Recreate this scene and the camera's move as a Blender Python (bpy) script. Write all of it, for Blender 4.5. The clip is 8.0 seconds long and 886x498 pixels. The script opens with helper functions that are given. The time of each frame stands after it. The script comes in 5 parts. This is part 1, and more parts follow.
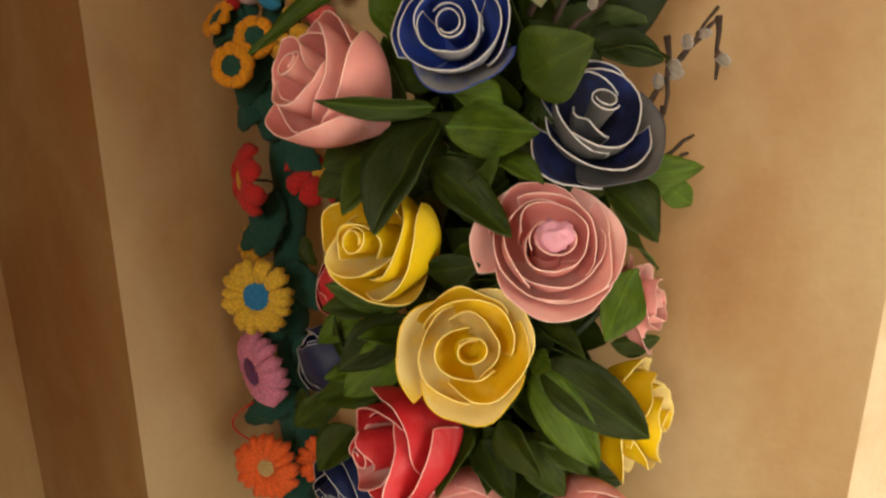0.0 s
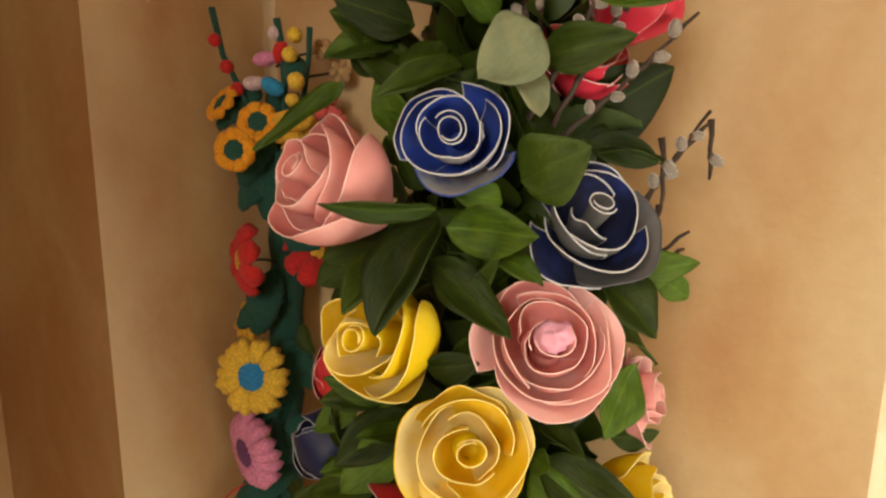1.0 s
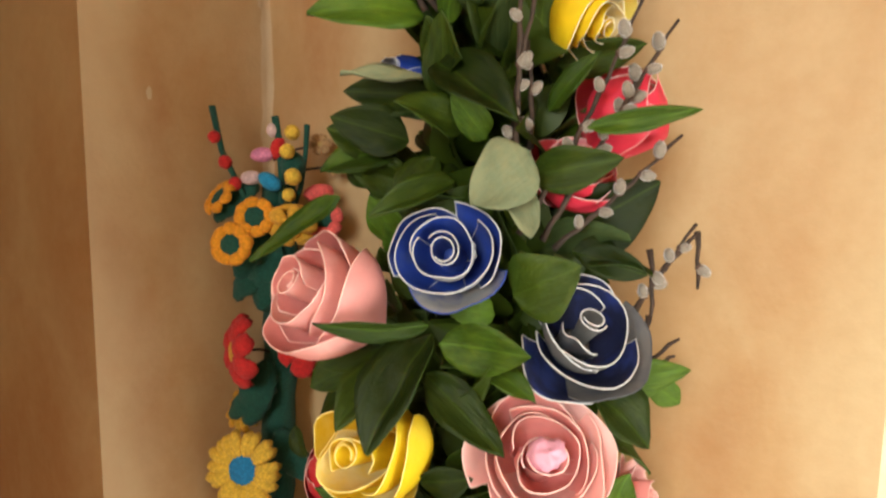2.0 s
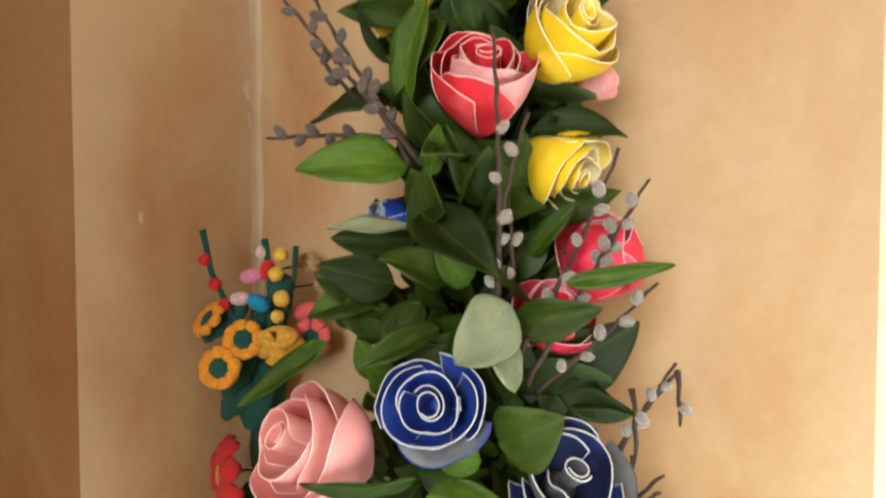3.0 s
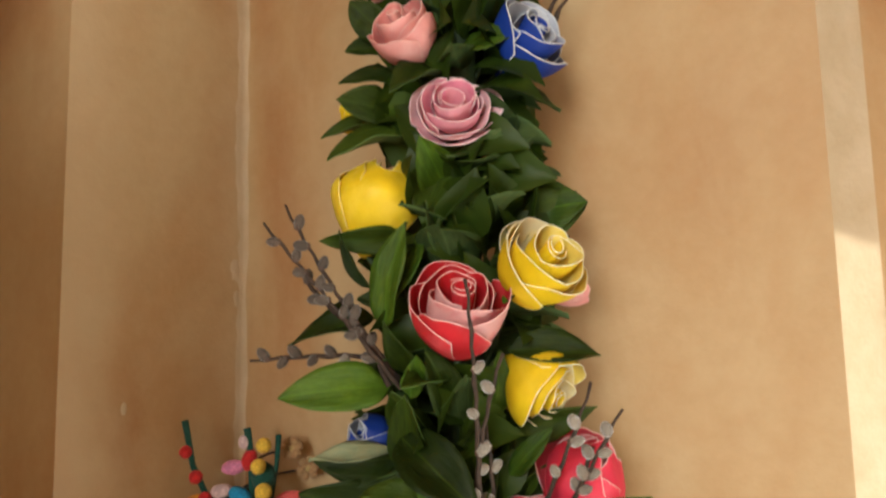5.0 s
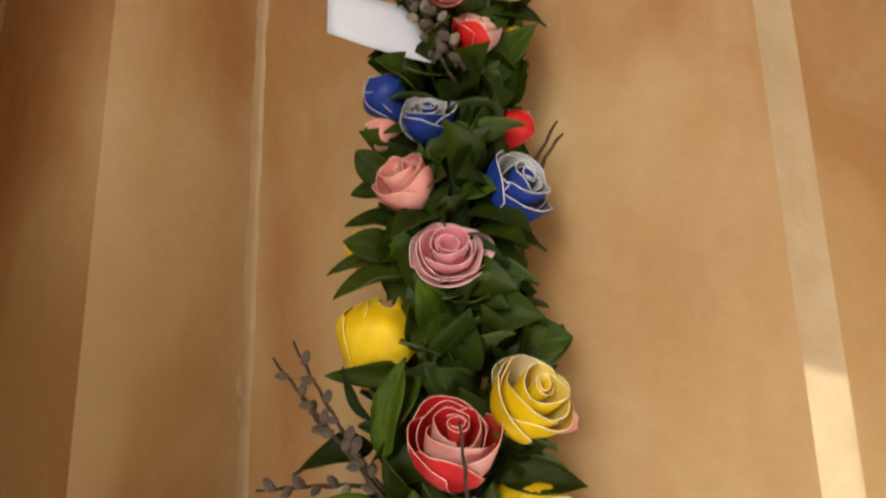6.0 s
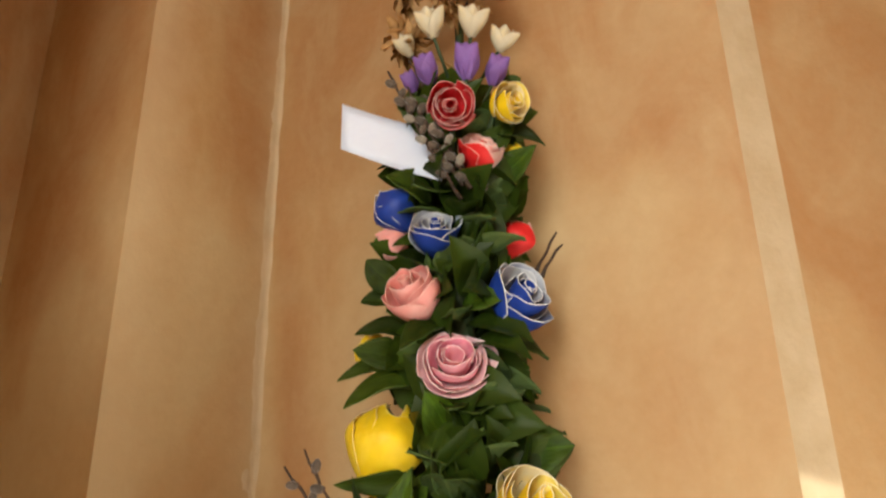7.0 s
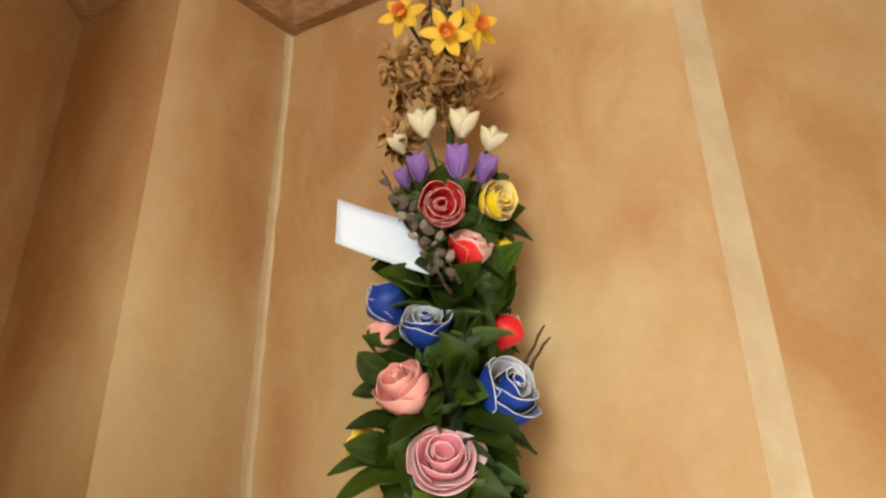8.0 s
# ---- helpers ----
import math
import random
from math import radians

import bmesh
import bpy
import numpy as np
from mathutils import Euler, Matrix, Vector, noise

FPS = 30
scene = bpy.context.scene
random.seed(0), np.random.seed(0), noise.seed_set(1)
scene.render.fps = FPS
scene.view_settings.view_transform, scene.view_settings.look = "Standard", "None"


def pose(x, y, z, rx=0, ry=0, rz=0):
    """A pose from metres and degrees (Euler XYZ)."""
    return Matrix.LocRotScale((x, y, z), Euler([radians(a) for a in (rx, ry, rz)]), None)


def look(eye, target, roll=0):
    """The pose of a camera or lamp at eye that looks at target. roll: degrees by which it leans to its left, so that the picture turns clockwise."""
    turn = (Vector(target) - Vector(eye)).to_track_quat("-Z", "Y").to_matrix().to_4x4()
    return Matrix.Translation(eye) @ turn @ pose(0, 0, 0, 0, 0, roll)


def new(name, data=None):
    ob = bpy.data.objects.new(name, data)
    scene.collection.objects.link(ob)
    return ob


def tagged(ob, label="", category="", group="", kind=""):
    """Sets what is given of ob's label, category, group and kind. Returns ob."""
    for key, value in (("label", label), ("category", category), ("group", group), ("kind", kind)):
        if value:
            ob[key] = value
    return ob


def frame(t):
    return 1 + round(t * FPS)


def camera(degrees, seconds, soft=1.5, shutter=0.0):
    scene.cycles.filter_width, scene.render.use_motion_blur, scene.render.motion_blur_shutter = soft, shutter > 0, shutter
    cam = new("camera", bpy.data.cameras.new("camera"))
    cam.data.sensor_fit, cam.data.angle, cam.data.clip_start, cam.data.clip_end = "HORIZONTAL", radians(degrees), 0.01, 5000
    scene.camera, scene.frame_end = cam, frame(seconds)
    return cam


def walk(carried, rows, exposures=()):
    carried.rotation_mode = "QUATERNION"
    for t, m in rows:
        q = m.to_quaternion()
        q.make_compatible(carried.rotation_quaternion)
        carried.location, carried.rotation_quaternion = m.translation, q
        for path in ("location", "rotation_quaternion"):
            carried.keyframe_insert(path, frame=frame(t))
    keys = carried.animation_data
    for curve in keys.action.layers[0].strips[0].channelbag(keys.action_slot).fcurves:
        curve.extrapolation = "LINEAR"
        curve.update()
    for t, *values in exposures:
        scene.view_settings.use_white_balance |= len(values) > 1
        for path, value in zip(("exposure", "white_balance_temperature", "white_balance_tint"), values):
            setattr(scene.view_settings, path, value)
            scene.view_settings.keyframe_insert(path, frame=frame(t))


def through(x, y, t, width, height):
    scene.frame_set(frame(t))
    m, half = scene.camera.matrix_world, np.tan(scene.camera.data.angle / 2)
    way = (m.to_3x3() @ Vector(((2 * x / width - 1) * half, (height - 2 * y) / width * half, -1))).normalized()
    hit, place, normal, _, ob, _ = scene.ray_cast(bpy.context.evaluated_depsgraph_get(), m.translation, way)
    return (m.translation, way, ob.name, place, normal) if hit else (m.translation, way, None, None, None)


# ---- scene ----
cam = camera(67.3, 8.0, soft=2.3, shutter=0.4)
METRES, EYE, TILT, LEAN, TURN = 0.45, 1.3, -15.8, 0.0, 0.0
ROWS = [
    (0.0, 0.0, 0.0, 0.0, -0.0, 0.0, 0.0),
    (0.5, -0.0102, 0.0014, 0.0424, -0.18, 2.2, -0.14),
    (1.0, -0.0117, -0.0104, 0.0791, -0.61, 4.39, -0.41),
    (2.5, -0.0095, -0.0618, 0.2603, -1.43, 11.02, 0.01),
    (3.0, -0.0036, -0.1023, 0.3371, -1.82, 13.64, 0.56),
    (3.5, -0.0048, -0.1393, 0.3954, -1.81, 16.36, 0.84),
    (4.0, 0.0005, -0.1542, 0.4485, -2.57, 18.22, 1.49),
    (4.5, 0.013, -0.1707, 0.5047, -2.53, 19.31, 1.95),
    (6.0, 0.0132, -0.3667, 0.6146, -2.63, 28.63, 1.99),
    (6.5, 0.0054, -0.4322, 0.6317, -2.74, 31.42, 1.68),
    (7.0, -0.0064, -0.4913, 0.6662, -2.78, 34.14, 1.81),
    (7.5, -0.0056, -0.5406, 0.6824, -3.05, 37.31, 1.66),
    (8.0, -0.0031, -0.5757, 0.6966, -3.42, 39.7, 1.92),
]
walk(cam, [(t, pose(0, 0, EYE, TILT, LEAN, TURN) @ pose(METRES * x, METRES * y, METRES * z, 90 + pitch, roll, yaw)) for t, x, y, z, yaw, pitch, roll in ROWS],
     [(0.0, -0.34, 7150, 7), (1.2, 0.10, 6900, 6), (2.5, 0.63, 5800, 2), (3.5, 0.66, 5550, 1), (4.5, 0.42, 5700, 3), (6.0, 0.05, 6600, 3), (6.8, 0.28, 6450, 3), (8.0, 0.58, 6150, -5)])

# ---------------------------------------------------------------- light
LAMP, LOW_LAMP = 66.0, 13.0
world = bpy.data.worlds.new("sky")
scene.world = world
world.use_nodes = True
wt = world.node_tree
sky = wt.nodes.new("ShaderNodeTexSky")
sky.sky_type, sky.sun_disc = "NISHITA", False
SUN_EL, SUN_AZ = radians(48), math.atan2(-0.5, 0.866)
sky.sun_elevation, sky.sun_rotation = SUN_EL, radians(90) - SUN_AZ
wt.nodes["Background"].inputs["Strength"].default_value = 0.1
wt.links.new(sky.outputs[0], wt.nodes["Background"].inputs["Color"])

SUN_DIR = Vector((math.cos(SUN_EL) * 0.866, -math.cos(SUN_EL) * 0.5, math.sin(SUN_EL)))
sun = new("sun", bpy.data.lights.new("sun", "SUN"))
sun.data.energy, sun.data.angle, sun.data.color = 5.0, radians(0.5), (1.0, 0.93, 0.82)
sun.matrix_world = look(SUN_DIR * 5, (0, 0, 0))

WIN_A, WIN_B = Vector((-1.35, -1.15, 0)), Vector((-0.45, -1.98, 0))      # the wall with the window
win_dir = (WIN_B - WIN_A).normalized()
win_in = Vector((-win_dir.y, win_dir.x, 0))
win_mid = (WIN_A + WIN_B) / 2
lamp = new("window_light", bpy.data.lights.new("window_light", "AREA"))
lamp.data.shape, lamp.data.size, lamp.data.size_y = "RECTANGLE", 1.2, 0.9
lamp.data.energy, lamp.data.color = LAMP, (1.0, 0.96, 0.90)
lamp_at = win_mid + Vector((0, 0, 1.95)) + win_in * 0.01
lamp.matrix_world = look(lamp_at, lamp_at + win_in)


# ---------------------------------------------------------------- materials
def material(name, build):
    m = bpy.data.materials.new(name)
    m.use_nodes = True
    nt = m.node_tree
    build(nt, nt.nodes["Principled BSDF"])
    return m


def node(nt, kind, **values):
    n = nt.nodes.new(kind)
    for key, value in values.items():
        n.inputs[key.replace("_", " ")].default_value = value
    return n


def coords(nt, world_space=False):
    return nt.nodes.new("ShaderNodeNewGeometry").outputs["Position"] if world_space else nt.nodes.new("ShaderNodeTexCoord").outputs["Object"]


def noise_of(nt, where, scale, detail=4.0, rough=0.55, distort=0.0):
    n = node(nt, "ShaderNodeTexNoise", Scale=scale, Detail=detail, Roughness=rough, Distortion=distort)
    nt.links.new(where, n.inputs["Vector"])
    return n.outputs["Fac"]


def ramp(nt, fac, *stops):
    r = nt.nodes.new("ShaderNodeValToRGB")
    e = r.color_ramp.elements
    while len(e) < len(stops):
        e.new(0.5)
    for el, (p, c) in zip(e, stops):
        el.position, el.color = p, (*c, 1) if len(c) == 3 else c
    nt.links.new(fac, r.inputs["Fac"])
    return r.outputs["Color"]


def mix(nt, fac, a, b, blend="MIX"):
    m = nt.nodes.new("ShaderNodeMix")
    m.data_type, m.blend_type = "RGBA", blend
    for sock, v in ((m.inputs["Factor"], fac), (m.inputs[6], a), (m.inputs[7], b)):
        if isinstance(v, bpy.types.NodeSocket):
            nt.links.new(v, sock)
        else:
            sock.default_value = v if isinstance(v, float) else (*v, 1)
    return m.outputs[2]


def bump(nt, p, height, strength, distance):
    b = node(nt, "ShaderNodeBump", Strength=strength, Distance=distance)
    nt.links.new(height, b.inputs["Height"])
    nt.links.new(b.outputs["Normal"], p.inputs["Normal"])


def sheet(name, color, dark=0.75, rough=0.6, through=0.2, grain=0.12, scale=4.0, other=None, sheen=0.0):
    """Thin dyed paper, cloth or leaf: mottled, finely creased, letting some light through."""
    def build(nt, p):
        where = coords(nt)
        rnd = nt.nodes.new("ShaderNodeObjectInfo").outputs["Random"]
        shade = tuple(c * dark for c in color)
        big = noise_of(nt, where, scale * 0.5, 3)
        fine = noise_of(nt, where, scale * 6, 5, 0.6)
        col = ramp(nt, big, (0.30, shade), (0.68, color))
        if other:
            spots = ramp(nt, noise_of(nt, where, scale * 0.35, 4, 0.6, 0.4), (0.48, (0, 0, 0)), (0.68, (1, 1, 1)))
            col = mix(nt, spots, col, other)
        col = mix(nt, ramp(nt, rnd, (0.0, (0.0, 0.0, 0.0)), (1.0, (0.16, 0.16, 0.16))), col, tuple(c * 0.72 for c in color))
        col = mix(nt, 0.14, col, ramp(nt, fine, (0.3, shade), (0.7, tuple(min(1, c * 1.2) for c in color))))
        nt.links.new(col, p.inputs["Base Color"])
        p.inputs["Roughness"].default_value = rough
        p.inputs["Sheen Weight"].default_value = sheen
        bump(nt, p, mix(nt, 0.6, fine, big), grain, 0.03 if scale < 20 else 0.0012)
        if through:
            tr = nt.nodes.new("ShaderNodeBsdfTranslucent")
            nt.links.new(col, tr.inputs["Color"])
            ms = node(nt, "ShaderNodeMixShader", Fac=through)
            nt.links.new(p.outputs[0], ms.inputs[1])
            nt.links.new(tr.outputs[0], ms.inputs[2])
            nt.links.new(ms.outputs[0], nt.nodes["Material Output"].inputs["Surface"])
    return material(name, build)


def yarn(name, color):
    def build(nt, p):
        where = coords(nt, True)
        v = nt.nodes.new("ShaderNodeTexVoronoi")
        v.inputs["Scale"].default_value = 260
        nt.links.new(where, v.inputs["Vector"])
        fuzz = noise_of(nt, where, 900, 4, 0.7)
        col = ramp(nt, v.outputs["Distance"], (0.0, tuple(min(1, c * 1.12) for c in color)), (0.75, tuple(c * 0.62 for c in color)))
        col = mix(nt, 0.3, col, ramp(nt, fuzz, (0.3, tuple(c * 0.6 for c in color)), (0.7, color)))
        nt.links.new(col, p.inputs["Base Color"])
        p.inputs["Roughness"].default_value = 0.95
        p.inputs["Sheen Weight"].default_value = 0.04
        p.inputs["Sheen Roughness"].default_value = 0.6
        bump(nt, p, mix(nt, 0.4, v.outputs["Distance"], fuzz), 0.7, -0.002)
    return material(name, build)


def limewash(nt, p, banded=False):
    where = coords(nt, True)
    stretch = nt.nodes.new("ShaderNodeMapping")
    stretch.inputs["Scale"].default_value = (1.0, 1.0, 0.55)
    nt.links.new(where, stretch.inputs["Vector"])
    where2 = stretch.outputs[0]
    cloud = noise_of(nt, where2, 2.6, 4, 0.5, 0.5)
    cloud2 = noise_of(nt, where2, 7.0, 5, 0.6, 0.8)
    col = ramp(nt, cloud, (0.41, (0.345, 0.175, 0.068)), (0.50, (0.405, 0.245, 0.108)), (0.59, (0.465, 0.335, 0.175)))
    col = mix(nt, ramp(nt, cloud2, (0.42, (0, 0, 0)), (0.72, (0.55, 0.55, 0.55))), col, (0.49, 0.365, 0.20))
    speck = noise_of(nt, where, 60, 6, 0.65)
    col = mix(nt, 0.12, col, ramp(nt, speck, (0.3, (0.29, 0.17, 0.07)), (0.7, (0.52, 0.40, 0.24))))
    if banded:
        # pale bands along the outer edge and the inner corner of the pier
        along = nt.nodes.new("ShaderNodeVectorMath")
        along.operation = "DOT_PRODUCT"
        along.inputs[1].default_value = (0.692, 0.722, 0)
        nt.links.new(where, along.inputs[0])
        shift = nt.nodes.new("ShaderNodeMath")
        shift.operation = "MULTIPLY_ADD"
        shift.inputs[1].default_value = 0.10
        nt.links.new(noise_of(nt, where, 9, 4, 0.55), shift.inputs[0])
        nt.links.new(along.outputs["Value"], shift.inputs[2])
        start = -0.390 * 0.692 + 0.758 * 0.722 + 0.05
        edge_bands = ramp(nt, shift.outputs[0], (start + 0.015, (0.5, 0.5, 0.5)), (start + 0.085, (0, 0, 0)), (start + 0.19, (0, 0, 0)), (start + 0.235, (0.45, 0.45, 0.45)))
        col = mix(nt, edge_bands, col, (0.54, 0.42, 0.26))
    nt.links.new(col, p.inputs["Base Color"])
    p.inputs["Roughness"].default_value = 0.62
    p.inputs["Specular IOR Level"].default_value = 0.3
    relief = mix(nt, 0.35, noise_of(nt, where, 9, 4, 0.5), noise_of(nt, where, 140, 4, 0.6))
    bump(nt, p, relief, 0.18, 0.01)


def pale_plaster(nt, p):
    where = coords(nt, True)
    col = ramp(nt, noise_of(nt, where, 14, 5, 0.6), (0.3, (0.44, 0.330, 0.195)), (0.7, (0.54, 0.43, 0.285)))
    nt.links.new(col, p.inputs["Base Color"])
    p.inputs["Roughness"].default_value = 0.7
    bump(nt, p, noise_of(nt, where, 90, 5, 0.6), 0.2, 0.006)


def wood(dark, light):
    def build(nt, p):
        where = coords(nt)
        m = nt.nodes.new("ShaderNodeMapping")
        m.inputs["Scale"].default_value = (3, 40, 40)
        nt.links.new(where, m.inputs["Vector"])
        g = noise_of(nt, m.outputs[0], 2.0, 6, 0.6, 0.6)
        col = ramp(nt, g, (0.3, dark), (0.7, light))
        nt.links.new(col, p.inputs["Base Color"])
        p.inputs["Roughness"].default_value = 0.45
        bump(nt, p, g, 0.3, 0.002)
    return build


def bark(nt, p):
    where = coords(nt)
    g = noise_of(nt, where, 180, 5, 0.65)
    nt.links.new(ramp(nt, g, (0.3, (0.014, 0.008, 0.005)), (0.7, (0.060, 0.033, 0.019))), p.inputs["Base Color"])
    p.inputs["Roughness"].default_value = 0.8
    bump(nt, p, g, 0.5, 0.001)


def fur(low, high, fuzz):
    def build(nt, p):
        where = coords(nt, True)
        m = nt.nodes.new("ShaderNodeMapping")
        m.inputs["Scale"].default_value = (1, 1, 0.25)
        nt.links.new(where, m.inputs["Vector"])
        g = noise_of(nt, m.outputs[0], 1400, 4, 0.7)
        rnd = nt.nodes.new("ShaderNodeObjectInfo").outputs["Random"]
        col = mix(nt, rnd, ramp(nt, g, (0.3, low), (0.7, high)), tuple((a + b) * 0.42 for a, b in zip(low, high)))
        nt.links.new(col, p.inputs["Base Color"])
        p.inputs["Roughness"].default_value = 0.9
        p.inputs["Sheen Weight"].default_value = fuzz
        p.inputs["Sheen Roughness"].default_value = 0.30
        bump(nt, p, g, 0.8, 0.0012)
    return build


def leaf_skin(low, high, rough):
    def build(nt, p):
        where = coords(nt)
        rnd = nt.nodes.new("ShaderNodeObjectInfo").outputs["Random"]
        m = nt.nodes.new("ShaderNodeMapping")
        m.inputs["Scale"].default_value = (0.6, 5.0, 1.0)
        nt.links.new(where, m.inputs["Vector"])
        veins = noise_of(nt, m.outputs[0], 6, 4, 0.55, 0.3)
        blot = mix(nt, 0.45, noise_of(nt, where, 4, 3), noise_of(nt, where, 17, 5, 0.65))
        col = mix(nt, ramp(nt, veins, (0.30, (0.15, 0.15, 0.15)), (0.70, (0.75, 0.75, 0.75))), low, high)
        col = mix(nt, ramp(nt, blot, (0.45, (0, 0, 0)), (0.75, (0.5, 0.5, 0.5))), col, (high[0] * 1.5, high[1] * 1.1, high[2] * 0.8))
        col = mix(nt, ramp(nt, rnd, (0.0, (0, 0, 0)), (0.30, (0, 0, 0)), (1.0, (0.75, 0.75, 0.75))), col, tuple(c * 0.55 for c in low))
        col = mix(nt, ramp(nt, rnd, (0.0, (0.28, 0.28, 0.28)), (0.24, (0, 0, 0)), (1.0, (0, 0, 0))), col, tuple(c * 1.25 for c in high))
        split_xyz = nt.nodes.new("ShaderNodeSeparateXYZ")
        nt.links.new(where, split_xyz.inputs[0])
        rib = nt.nodes.new("ShaderNodeMath")
        rib.operation = "ABSOLUTE"
        nt.links.new(split_xyz.outputs["Y"], rib.inputs[0])
        col = mix(nt, ramp(nt, rib.outputs[0], (0.0, (0.45, 0.45, 0.45)), (0.012, (0, 0, 0))), col, tuple(c * 1.5 for c in high)) if low[0] < 0.1 else col
        nt.links.new(col, p.inputs["Base Color"])
        p.inputs["Roughness"].default_value = rough
        p.inputs["Specular IOR Level"].default_value = 0.20
        bump(nt, p, mix(nt, 0.5, veins, blot), 0.30, 0.02)
        tr = nt.nodes.new("ShaderNodeBsdfTranslucent")
        nt.links.new(mix(nt, 0.5, col, (0.10, 0.22, 0.02)), tr.inputs["Color"])
        ms = node(nt, "ShaderNodeMixShader", Fac=0.12)
        nt.links.new(p.outputs[0], ms.inputs[1])
        nt.links.new(tr.outputs[0], ms.inputs[2])
        nt.links.new(ms.outputs[0], nt.nodes["Material Output"].inputs["Surface"])
    return material("leaf_skin", build)


WALL = material("ochre_limewash", limewash)
BANDED = material("banded_ochre_limewash", lambda nt, p: limewash(nt, p, True))
PALE = material("pale_plaster", pale_plaster)
BEAM = material("brown_wood", wood((0.18, 0.085, 0.036), (0.36, 0.19, 0.085)))
PLANK = material("orange_wood", wood((0.30, 0.13, 0.04), (0.45, 0.22, 0.08)))
FLOOR = material("floor_wood", wood((0.26, 0.17, 0.10), (0.40, 0.28, 0.17)))
BARK = material("willow_bark", bark)
BUD = sheet("bud_scale", (0.085, 0.045, 0.03), rough=0.5, through=0, scale=4)
FUR = material("silver_fur", fur((0.13, 0.105, 0.080), (0.36, 0.315, 0.255), 1.0))
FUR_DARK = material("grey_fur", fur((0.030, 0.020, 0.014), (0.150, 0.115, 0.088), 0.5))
LEAF = leaf_skin((0.0075, 0.017, 0.0018), (0.046, 0.078, 0.0060), 0.50)
LEAF_B = leaf_skin((0.015, 0.034, 0.0030), (0.085, 0.160, 0.0120), 0.46)
LEAF_UNDER = leaf_skin((0.040, 0.070, 0.020), (0.090, 0.140, 0.045), 0.6)
LEAF_EDGE = leaf_skin((0.050, 0.095, 0.020), (0.110, 0.180, 0.040), 0.45)
LEAF_PALE = leaf_skin((0.19, 0.235, 0.13), (0.30, 0.34, 0.21), 0.6)
STALK = sheet("green_stalk", (0.030, 0.055, 0.016), rough=0.6, through=0, scale=60)
PAPER = sheet("white_paper", (0.72, 0.79, 0.97), 0.97, 0.6, 0.15, 0.08, 12)
DRIED = sheet("dried_petals", (0.52, 0.27, 0.085), 0.55, 0.8, 0.3, 0.5, 60, (0.68, 0.46, 0.22))

# inner face, outer face, edge of the petals
def dye(name, inside, outside, edge, pale=None, in_spots=None, out_spots=None):
    """Inner face, outer face and edge of a rose's petals, and a paler sheet used for some of them."""
    made = [sheet(name + "_inside", inside, 0.84, 0.5, 0.25, other=in_spots), sheet(name + "_outside", outside, 0.86, 0.5, 0.25, other=out_spots), sheet(name + "_edge", edge, 0.95, 0.6, 0)]
    return made + [sheet(name + "_pale", pale, 0.88, 0.5, 0.25, other=outside) if pale else made[1]]


DYES = {
    "yellow": dye("yellow", (0.97, 0.66, 0.030), (0.97, 0.70, 0.012), (0.97, 0.80, 0.26), (0.96, 0.81, 0.36), (0.96, 0.76, 0.16), (0.97, 0.74, 0.06)),
    "lemon": dye("lemon", (0.96, 0.78, 0.15), (0.97, 0.70, 0.012), (0.96, 0.90, 0.62), (0.95, 0.87, 0.56), (0.96, 0.86, 0.42), (0.97, 0.72, 0.04)),
    "pink": dye("pink", (0.95, 0.38, 0.35), (0.95, 0.43, 0.40), (0.96, 0.64, 0.57), (0.95, 0.57, 0.52), (0.95, 0.50, 0.46), (0.95, 0.55, 0.51)),
    "rosepink": dye("rosepink", (0.95, 0.35, 0.49), (0.95, 0.43, 0.52), (0.96, 0.74, 0.75), (0.95, 0.66, 0.70), (0.95, 0.58, 0.64)),
    "red": dye("red", (0.66, 0.020, 0.032), (0.74, 0.030, 0.045), (0.92, 0.55, 0.52), (0.88, 0.48, 0.46), (0.70, 0.07, 0.08), (0.78, 0.12, 0.14)),
    "scarlet": dye("scarlet", (0.88, 0.54, 0.50), (0.80, 0.022, 0.025), (0.93, 0.68, 0.63), (0.90, 0.60, 0.56)),
    "crimson": dye("crimson", (0.82, 0.09, 0.12), (0.86, 0.045, 0.095), (0.92, 0.58, 0.55), (0.90, 0.34, 0.36)),
    "blue": dye("blue", (0.030, 0.075, 0.44), (0.050, 0.095, 0.40), (0.56, 0.58, 0.60), (0.40, 0.41, 0.42), (0.07, 0.11, 0.34)),
    "cobalt": dye("cobalt", (0.50, 0.54, 0.62), (0.016, 0.055, 0.36), (0.68, 0.71, 0.75), (0.60, 0.63, 0.68), (0.10, 0.16, 0.44)),
    "ink": dye("ink", (0.012, 0.018, 0.07), (0.014, 0.022, 0.085), (0.40, 0.42, 0.46)),
    "navy": dye("navy", (0.020, 0.026, 0.080), (0.095, 0.098, 0.115), (0.58, 0.59, 0.60), (0.17, 0.165, 0.16), (0.035, 0.060, 0.27), (0.17, 0.17, 0.165)),
}


# ---------------------------------------------------------------- building helpers
def mesh_of(name, verts, faces, mats=(), slots=None, smooth=True):
    me = bpy.data.meshes.new(name)
    me.from_pydata([tuple(v) for v in verts], [], faces)
    for m in mats:
        me.materials.append(m)
    if slots is not None:
        me.polygons.foreach_set("material_index", slots)
    me.polygons.foreach_set("use_smooth", [smooth] * len(me.polygons))
    me.update()
    return me


def part(name, me, parent, matrix=None, label=""):
    ob = new(name, me)
    ob.parent = parent
    if matrix is not None:
        ob.matrix_basis = matrix
    return tagged(ob, label)


